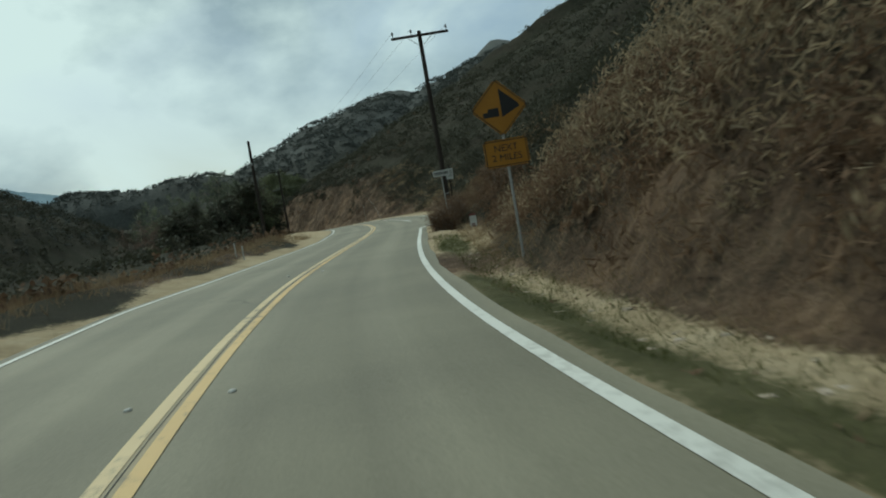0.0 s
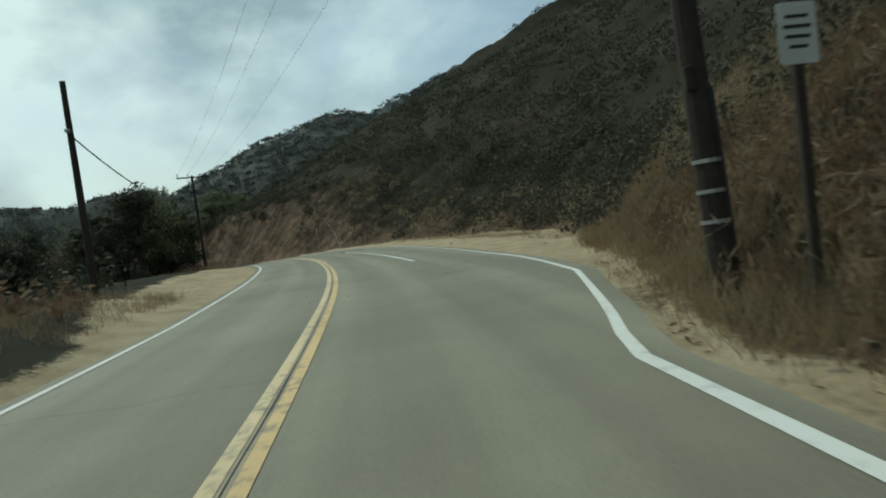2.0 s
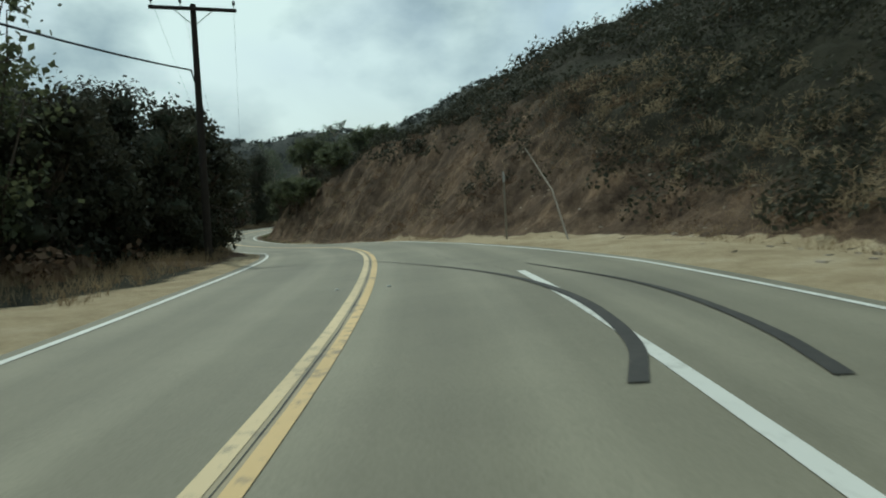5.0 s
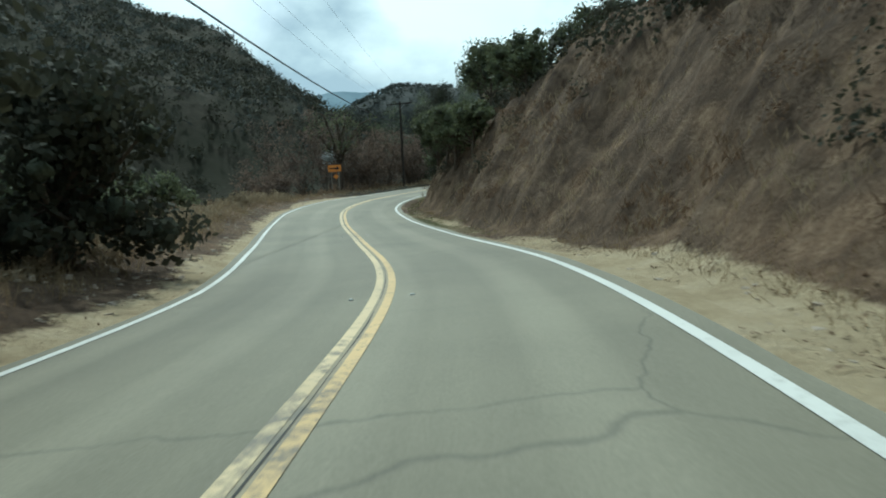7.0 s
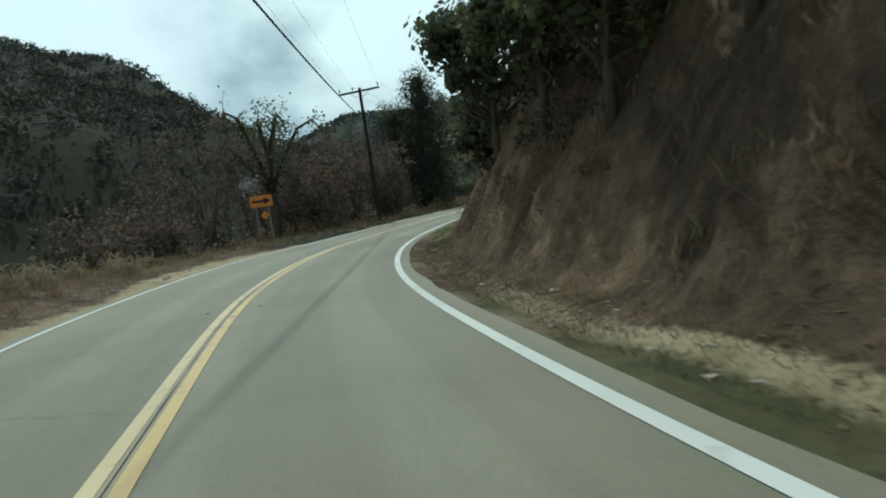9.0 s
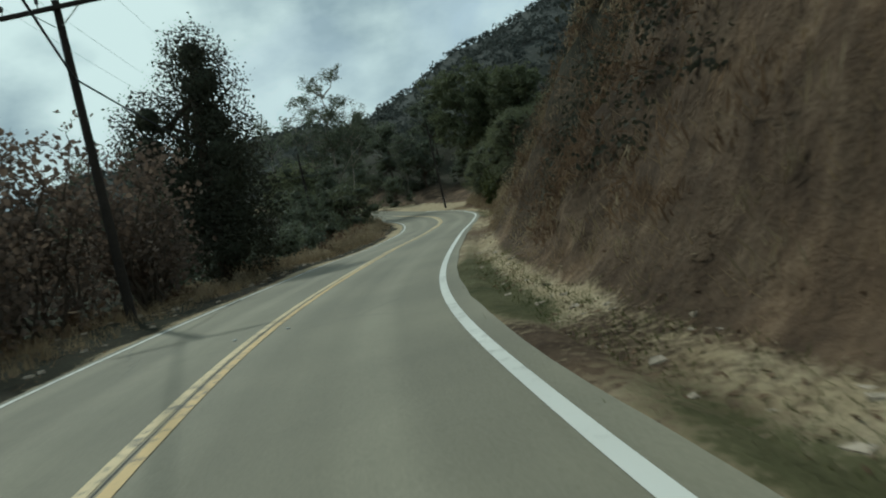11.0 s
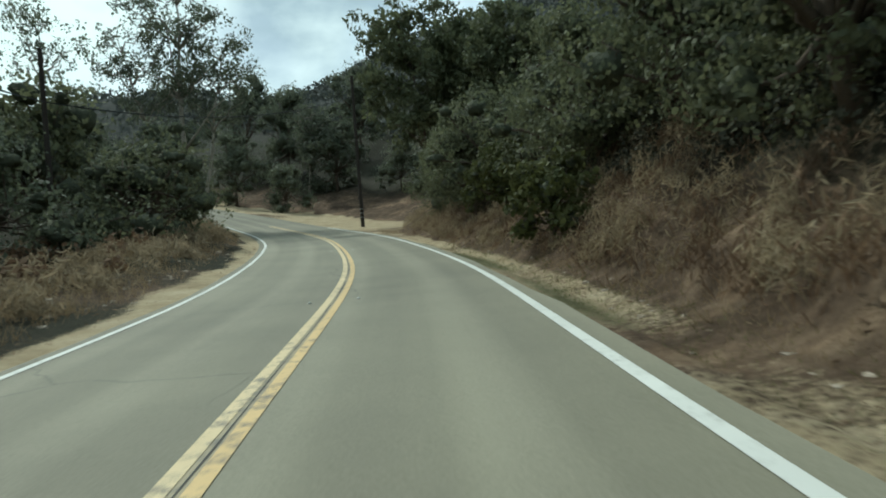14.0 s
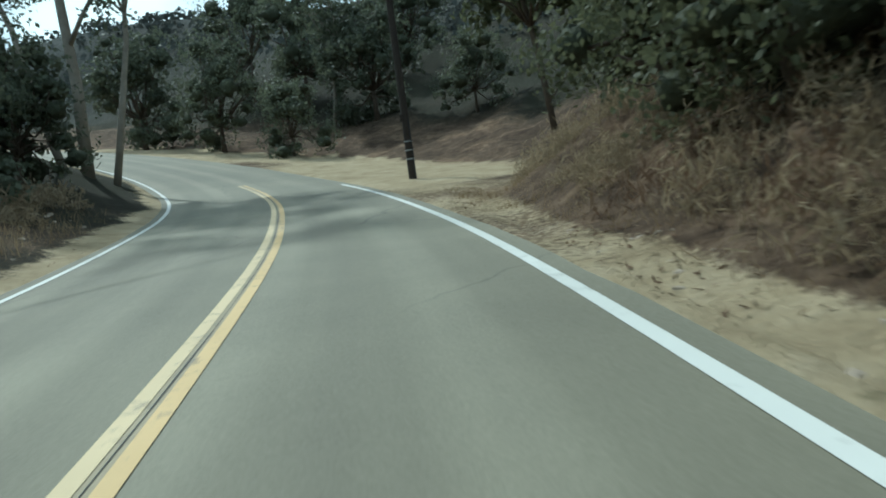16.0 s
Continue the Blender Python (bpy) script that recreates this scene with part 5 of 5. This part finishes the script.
def dry_bush(x, y, w, h, leaves=2800):
    """A tangled dry bush: thin stems from the root, with small brittle leaves."""
    z = ground_z(x, y) - 0.05
    t = thing("dry_bush", pose(x, y, z), "tall tangled tan dry bush on the verge", "shrub", "dry bushes by the verge")
    paths, tips = [], []
    for i in range(16):
        q = 2 * math.pi * i / 16 + RNG.uniform(-0.3, 0.3)
        o = w * 0.5 * RNG.uniform(0.15, 1.0)
        tip = (math.cos(q) * o, math.sin(q) * o, h * RNG.uniform(0.5, 1.0) * (1.1 - 0.35 * o / w))
        stem = bent((math.cos(q) * 0.1, math.sin(q) * 0.1, 0), tip, 0.06, 5)
        paths.append((stem, [0.014, 0.012, 0.009, 0.007, 0.004], 4))
        for _ in range(4):
            j = RNG.integers(1, 5)
            end = np.array(stem[j]) + unit(1)[0] * np.array([1, 1, 0.8]) * RNG.uniform(0.15, 0.4)
            paths.append((bent(stem[j], end, 0.03, 3), [0.006, 0.005, 0.003], 3))
            tips += [end, (np.array(stem[j]) + end) / 2, np.array(stem[j])]
    vs, fs = branch_mesh(paths)
    mesh_object("branching_stem", vs, fs, M_POST, t, True)
    tips = np.array(tips)
    c = tips[RNG.integers(0, len(tips), leaves)] + RNG.normal(size=(leaves, 3)) * 0.1
    c[:, 2] = np.maximum(c[:, 2], 0.03)
    quad_mesh("foliage", leaf_cloud(c, 0.02, 5.0), M_BROWN if h < 1.3 else M_TAN, t)


for k, d, w, h in ((34.2, 3.85, 0.8, 0.8), (35.2, 3.9, 1.0, 1.1), (36.0, 4.1, 1.2, 1.4), (37.0, 4.1, 1.3, 1.5), (38.0, 4.5, 1.4, 1.3), (39.2, 4.6, 1.3, 1.2), (40.2, 4.9, 1.4, 1.1), (39.4, 6.2, 1.6, 1.1), (41.6, 6.8, 1.6, 1.0), (37.2, 6.6, 1.6, 1.3)):
    dry_bush(*beside(k, d), w, h * 0.85)


# ---------------------------------------------------------------- scrub and grass, too many to count
def scatter(n, k0, k1, side_lo, side_hi, power=1.0):
    """Random places along the road between two chainages, at distances from the line."""
    k = RNG.uniform(k0, k1, n)
    o = side_lo + (side_hi - side_lo) * RNG.uniform(0, 1, n) ** power
    i = np.clip(np.searchsorted(RY, k), 0, len(RY) - 1)
    p = ROAD[i, :2] + NOR[i] * o[:, None] + TAN[i] * RNG.uniform(-0.5, 0.5, n)[:, None]
    return p[:, 0], p[:, 1]


def shrubs(name, x, y, w, h, leaves, leaf, mat, label, keep=None, long=1.5, faced=True, droop=-0.8):
    """Joined low shrubs: domes of leaves set on the ground."""
    d, yr, zr = road_coords(x, y)
    ok = (d > foot_right(yr) + 0.4) | (-d > edge_left(yr) + 2.2)
    if keep is not None:
        ok &= keep(x, y, d, yr)
    x, y = x[ok], y[ok]
    z = ground_height(x, y)
    n = len(x)
    ww, hh = w * RNG.uniform(0.55, 1.45, n), h * RNG.uniform(0.55, 1.4, n)
    u = unit(n * leaves)
    u[:, 2] = np.abs(u[:, 2])
    r = RNG.uniform(0.45, 1.0, n * leaves) ** 0.6
    lump = 1 + 0.25 * np.sin(np.arctan2(u[:, 1], u[:, 0]) * 3 + np.repeat(RNG.uniform(0, 6.3, n), leaves))
    c = np.stack([np.repeat(x, leaves) + u[:, 0] * r * lump * np.repeat(ww, leaves) / 2, np.repeat(y, leaves) + u[:, 1] * r * lump * np.repeat(ww, leaves) / 2,
                  np.repeat(z, leaves) + u[:, 2] * r * np.repeat(hh, leaves) * lump], 1)
    return tagged(quad_mesh(name, leaf_cloud(c, leaf, long, 0.0 if faced else droop, u if faced else None), mat), label, "shrubs", kind="stuff")


def blades(name, x, y, per, h, mat, label, lean=0.35, width=0.007):
    """Joined tufts of grass: tapering blades."""
    d, yr, zr = road_coords(x, y)
    ok = (d > edge_right(yr) + 0.4) | (-d > edge_left(yr) + 0.42)
    x, y = x[ok], y[ok]
    n = len(x) * per
    bx, by = np.repeat(x, per) + RNG.normal(size=n) * 0.11, np.repeat(y, per) + RNG.normal(size=n) * 0.11
    bz = ground_height(bx, by) - 0.02
    hh = h * RNG.uniform(0.45, 1.35, n) * np.repeat(RNG.uniform(0.6, 1.35, len(x)), per)
    q = RNG.uniform(0, 6.283, n)
    lx, ly = RNG.normal(size=n) * lean * hh, RNG.normal(size=n) * lean * hh
    wx, wy = np.cos(q) * width, np.sin(q) * width
    base = np.stack([bx, by, bz], 1)
    side = np.stack([wx, wy, 0 * wx], 1)
    tip = base + np.stack([lx, ly, hh], 1)
    v = np.stack([base - side, base + side, tip], 1)
    return tagged(quad_mesh(name, v.reshape(-1, 3), mat, None, 3), label, "grass", kind="stuff")


# dark scrub over the right hillside
bare_bank = lambda x, y, d, k: (fbm(x, y, 13, 3, 31) > -0.45) & ~((k > 128) & (k < 190) & (d < 10.5)) & ~((k > 108) & (k <= 128) & (d < 7.5))
x, y = scatter(2000, -5, 240, 8, 22)
shrubs("hillside_scrub", x, y, 2.0, 1.0, 54, 0.115, M_CHAP, "dense dark chaparral scrub above the bank", bare_bank)
x, y = scatter(4300, -5, 240, 18, 62)
shrubs("hillside_scrub", x, y, 2.9, 0.95, 36, 0.2, M_CHAP, "dense dark chaparral scrub covering the hillside", bare_bank)
x, y = scatter(110, 0, 240, 9, 40)
shrubs("dry_hillside_scrub", x, y, 1.4, 0.8, 34, 0.13, M_BROWN, "brown dry scrub between the dark bushes")
# brown brush on the banks
def patches(seed, size, least, past=0.3):
    """Keeps what falls into loose patches past the bank's foot."""
    return lambda x, y, d, k: (d > foot_right(k) + past) & (fbm(x, y, size, 3, seed) > least)


x, y = scatter(620, 0, 50, 4.6, 8, 0.9)
shrubs("bank_brush", x, y, 0.9, 0.5, 76, 0.03, M_BROWN, "tangled brown brush on the lower bank", lambda x, y, d, k: d > foot_right(k) + 0.3, 6.5, False)
x, y = scatter(380, 22, 50, 7.4, 14)
shrubs("bank_brush", x, y, 1.5, 1.1, 120, 0.055, M_CHAP, "dark brush above the dry bushes")
x, y = scatter(320, 0, 26, 5.2, 11)
shrubs("bank_brush", x, y, 1.1, 0.7, 76, 0.03, M_TAN, "tangled tan and brown brush on the bank", None, 5.5, False)
x, y = scatter(420, 50, 118, 12.2, 20)
shrubs("hillside_scrub", x, y, 1.8, 1.3, 60, 0.11, M_CHAP, "dark scrub above the back of the turnout")
x, y = scatter(300, 52, 118, 9, 13)
shrubs("bank_brush", x, y, 1.0, 0.5, 60, 0.05, M_BROWN, "low dry brush at the back of the turnout")
x, y = scatter(420, 112, 176, 4.9, 11)
shrubs("bank_brush", x, y, 0.8, 0.4, 50, 0.026, M_BROWN, "dry roots and straw hanging on the cut bank", patches(84, 3.0, 0.0, 0.4), 8.0, False)
x, y = scatter(420, 114, 190, 5.2, 14)
shrubs("bank_brush", x, y, 0.9, 0.5, 70, 0.05, M_BROWN, "dry brush clinging to the cut bank", patches(86, 3.0, 0.05))
x, y = scatter(560, 114, 206, 5.4, 11)
shrubs("bank_brush", x, y, 1.1, 0.8, 80, 0.065, M_CHAP, "dark green shrubs rooted in the cut bank", patches(87, 4.5, 0.06, 1.2))
x, y = scatter(420, 168, 205, 5.0, 9.5)
shrubs("bank_brush", x, y, 0.8, 0.6, 80, 0.026, M_BROWN, "brown roots and brush hanging on the steep bank", patches(83, 3.0, 0.0, 0.5), 7.5, False)
x, y = scatter(620, 200, 258, 4.4, 8.3, 1.1)
shrubs("bank_brush", x, y, 0.8, 0.55, 110, 0.02, M_TAN, "dense tan dry grass and brush on the bank", patches(85, 3.0, -0.3, 0.3), 9.0, False)
x, y = scatter(520, 166, 206, 8.2, 13)
shrubs("bank_brush", x, y, 1.0, 0.6, 70, 0.034, M_TAN, "tan dry grass along the top of the steep bank", None, 6.0, False)
x, y = scatter(320, 180, 262, 8, 14)
shrubs("bank_brush", x, y, 1.1, 0.7, 90, 0.045, M_BROWN, "tangled brown brush on the bank", None, 2.5)
x, y = scatter(420, 120, 226, 8.6, 15)
shrubs("bank_brush", x, y, 1.5, 1.0, 80, 0.13, M_CHAP, "dark green scrub along the top of the cut bank")
x, y = scatter(800, 118, 206, 4.5, 8.0)
shrubs("bank_brush", x, y, 0.6, 0.3, 26, 0.024, M_BROWN, "brown roots hanging down the cut face", patches(81, 3.0, -0.05), 9.0, False, 1.6)
x, y = scatter(600, 118, 206, 4.5, 8.0)
shrubs("bank_brush", x, y, 0.5, 0.3, 20, 0.018, M_TAN, "pale straw hanging down the cut face", patches(82, 2.4, 0.0), 14.0, False, 1.6)
x, y = scatter(500, 214, 250, 4.4, 7.5)
shrubs("bank_brush", x, y, 0.6, 0.35, 30, 0.026, M_BROWN, "brown roots and straw hanging down the earth bank", lambda x, y, d, k: d > foot_right(k) + 0.3, 9.0, False, 1.2)
x, y = scatter(900, 198, 250, 6.6, 14)
shrubs("bank_brush", x, y, 1.3, 0.9, 100, 0.062, M_CHAP, "dark brush above the tan grass of the bank")
x, y = scatter(260, 198, 232, 7.0, 12)
shrubs("bank_brush", x, y, 1.0, 0.8, 60, 0.03, M_BROWN, "brown dead brush above the tan grass", None, 6.0, False)
# tan brush at the back of the turnout
x, y = scatter(300, 60, 116, 10.2, 15.5)
shrubs("bank_brush", x, y, 1.0, 0.6, 80, 0.03, M_TAN, "tan dry grass and brush behind the turnout", lambda x, y, d, k: d > foot_right(k) + 0.3, 8.0, False)
# scrub on the left
x, y = scatter(320, 120, 168, -9.0, -5.6)
shrubs("tan_grass", x, y, 0.9, 0.5, 64, 0.045, M_TAN, "tan dry grass along the eroded berm", None, 6.0, False)
x, y = scatter(420, 196, 264, -9.5, -5.2)
shrubs("tan_grass", x, y, 0.9, 0.55, 80, 0.045, M_TAN, "tall tan dry grass on the left slope", None, 6.0, False)
x, y = scatter(420, -5, 56, -30, -5.6, 1.0)
shrubs("berm_brush", x, y, 1.2, 0.75, 46, 0.15, M_BROWN, "brown brush on the berm and the slope below")
x, y = scatter(500, -5, 120, -70, -9)
shrubs("valley_scrub", x, y, 2.4, 1.6, 40, 0.22, M_CHAP, "dark scrub on the valley side")
x, y = scatter(170, 98, 165, -14, -6.8)
shrubs("berm_brush", x, y, 1.1, 0.7, 46, 0.15, M_BROWN, "brown brush along the berm")
x, y = scatter(260, 165, 262, -16, -6.4)
shrubs("berm_brush", x, y, 1.1, 0.7, 46, 0.15, M_BROWN, "brown brush below the trees")
x, y = scatter(700, 110, 330, -75, -12)
shrubs("valley_scrub", x, y, 2.6, 1.8, 36, 0.24, M_CHAP, "dark scrub on the valley side")
# far scrub
def far_scrub(n, x0, x1, y0, y1, w, h, leaves, leaf, mat, label):
    x, y = RNG.uniform(x0, x1, n), RNG.uniform(y0, y1, n)
    d, yr, zr = road_coords(x, y)
    ok = np.abs(d) > 42
    shrubs("far_scrub", x[ok], y[ok], w, h, leaves, leaf, mat, label)


far_scrub(3000, -215, -60, 150, 320, 3.6, 1.3, 20, 0.4, M_CHAP, "dark chaparral over the hill across the creek")
far_scrub(2200, -215, -60, 150, 320, 3.6, 1.3, 20, 0.4, M_FAR_HAZE, "dark chaparral over the hill across the creek")
far_scrub(4200, -190, 90, 290, 430, 4.6, 1.3, 18, 0.62, M_FAR_HAZE, "chaparral over the mountain ahead, greyed by painted haze")
far_scrub(1700, -20, 80, 40, 300, 3.0, 0.9, 30, 0.3, M_CHAP, "dark chaparral along the ridge")
far_scrub(800, -260, -30, -20, 160, 3.6, 2.0, 22, 0.6, M_FAR_HAZE, "dark chaparral in the valley")

# grass
x, y = scatter(4200, -4, 50, 4.4, 9.5, 1.3)
blades("dry_grass", x, y, 11, 0.17, M_DRY, "pale dry grass on the bank", 0.6, 0.006)
x, y = scatter(3800, 38.5, 58, 3.6, 10.5, 1.0)
d, yr, zr = road_coords(x, y)
x, y = x[d > foot_right(yr) - 0.2], y[d > foot_right(yr) - 0.2]
blades("dry_grass", x, y, 12, 0.42, M_DRY, "dense golden dry grass on the bank by the pole", 0.4, 0.006)
x, y = scatter(260, 39, 58, 4.0, 10)
shrubs("bank_brush", x, y, 0.8, 0.7, 70, 0.02, M_TAN, "tan straw tufts on the bank by the pole", patches(88, 3.0, -0.2, 0.2), 9.0, False)
x, y = scatter(2600, 56, 118, 8.5, 14, 1.2)
blades("dry_grass", x, y, 9, 0.2, M_DRY, "pale dry grass at the back of the turnout", 0.5)
x, y = scatter(2200, 116, 172, 4.3, 12, 1.4)
blades("dry_grass", x, y, 9, 0.2, M_DRY, "dry grass hanging on the cut bank", 0.6)
x, y = scatter(900, 170, 198, 4.6, 10, 1.0)
blades("dry_grass", x, y, 11, 0.17, M_DRY, "sparse dry grass on the steep bank", 0.55, 0.006)
x, y = scatter(3200, 196, 258, 4.2, 10, 1.3)
blades("dry_grass", x, y, 11, 0.19, M_DRY, "pale dry grass on the bank", 0.55, 0.006)
x, y = scatter(2000, 0, 60, -9, -4.6)
blades("dry_grass", x, y, 8, 0.34, M_DRY, "dry grass on the berm", 0.45)
x, y = scatter(2600, 96, 170, -9.5, -4.8)
blades("dry_grass", x, y, 9, 0.36, M_DRY, "dry grass on the berm", 0.45)
x, y = scatter(2600, 170, 262, -9.5, -4.6)
blades("dry_grass", x, y, 8, 0.36, M_DRY, "dry grass under the bushes", 0.45)
for a, b, n in ((2, 30, 2200), (136, 190, 3000), (216, 240, 900)):
    x, y = scatter(n, a, b, 3.5, 4.5)
    blades("green_grass", x, y, 8, 0.09, M_FRESH, "short green grass on the verge", 0.5, 0.008)


# ---------------------------------------------------------------- loose stones
def stones(name, n, k0, k1, lo, hi, size, mat, label):
    x, y = scatter(n, k0, k1, lo, hi)
    d, yr, zr = road_coords(x, y)
    ok = (d > edge_right(yr) + 0.45) | (-d > edge_left(yr) + 0.45)
    x, y = x[ok], y[ok]
    z = ground_height(x, y)
    verts, faces = [], []
    cube = np.array([(-1, -1, -1), (1, -1, -1), (1, 1, -1), (-1, 1, -1), (-0.7, -0.7, 1), (0.7, -0.7, 1), (0.7, 0.7, 1), (-0.7, 0.7, 1)], float)
    fc = [(0, 3, 2, 1), (4, 5, 6, 7), (0, 1, 5, 4), (1, 2, 6, 5), (2, 3, 7, 6), (3, 0, 4, 7)]
    for i in range(len(x)):
        s = size * RNG.uniform(0.4, 1.6)
        q = RNG.uniform(0, 6.28)
        v = (cube + RNG.normal(size=(8, 3)) * 0.22) * s * np.array([1, RNG.uniform(0.5, 1), RNG.uniform(0.25, 0.6)]) / 2
        v = v @ np.array([[math.cos(q), math.sin(q), 0], [-math.sin(q), math.cos(q), 0], [0, 0, 1]])
        o = len(verts)
        verts += [tuple(p + np.array([x[i], y[i], z[i] + s * 0.08])) for p in v]
        faces += [tuple(j + o for j in f) for f in fc]
    return tagged(mesh_object(name, verts, faces, mat), label, "stones", kind="stuff")


def litter(n, k0, k1, lo, hi, mat, label):
    """Dead leaves, bark and twigs lying flat on the verge."""
    x, y = scatter(n, k0, k1, lo, hi)
    d, yr, zr = road_coords(x, y)
    ok = ((d > edge_right(yr) + 0.35) & (fbm(x, y, 1.6, 3, 91) > -0.15 - 0.3 * (d - foot_right(yr)))) | (-d > edge_left(yr) + 0.4)
    x, y = x[ok], y[ok]
    m = len(x)
    c = np.stack([x, y, ground_height(x, y) + 0.05], 1)
    q, tilt = RNG.uniform(0, 6.283, m), RNG.normal(size=m) * 0.25
    a = np.stack([np.cos(q), np.sin(q), tilt], 1) * RNG.uniform(0.02, 0.075, m)[:, None]
    b = np.stack([-np.sin(q), np.cos(q), RNG.normal(size=m) * 0.3], 1) * RNG.uniform(0.006, 0.02, m)[:, None]
    v = np.stack([c - a, c + b, c + a, c - b], 1).reshape(-1, 3)
    return tagged(quad_mesh("verge_litter", v, mat), label, "litter", kind="stuff")


litter(7000, 112, 256, 3.3, 5.0, M_BROWN, "dead leaves and crumbs of earth on the verge")
litter(3000, 112, 256, 3.3, 5.0, M_TAN, "pale straw and bark on the verge")
litter(3000, 2, 48, 3.3, 5.6, M_BROWN, "dead leaves and crumbs of earth on the verge")
litter(3500, 106, 256, -6.0, -3.6, M_BROWN, "dead leaves and crumbs of earth on the far verge")
M_STONE = plain("pale_stone", (0.26, 0.21, 0.155), (0.46, 0.39, 0.3), 6.0, 0.9, 0.02)
stones("verge_stones", 420, 0, 44, 3.7, 4.45, 0.08, M_STONE, "pale stones and crumbled edge on the verge")
stones("verge_stones", 260, 50, 115, 6.5, 11, 0.12, M_STONE, "pale stones at the back of the turnout")
stones("verge_stones", 800, 116, 250, 3.6, 4.5, 0.09, M_STONE, "pale stones fallen from the bank")
stones("verge_stones", 460, 120, 166, -6.8, -3.9, 0.09, M_STONE, "crumbled pale stones on the eroded berm")
stones("verge_stones", 320, 110, 262, -6.5, -4.2, 0.12, M_STONE, "pale stones on the left verge")
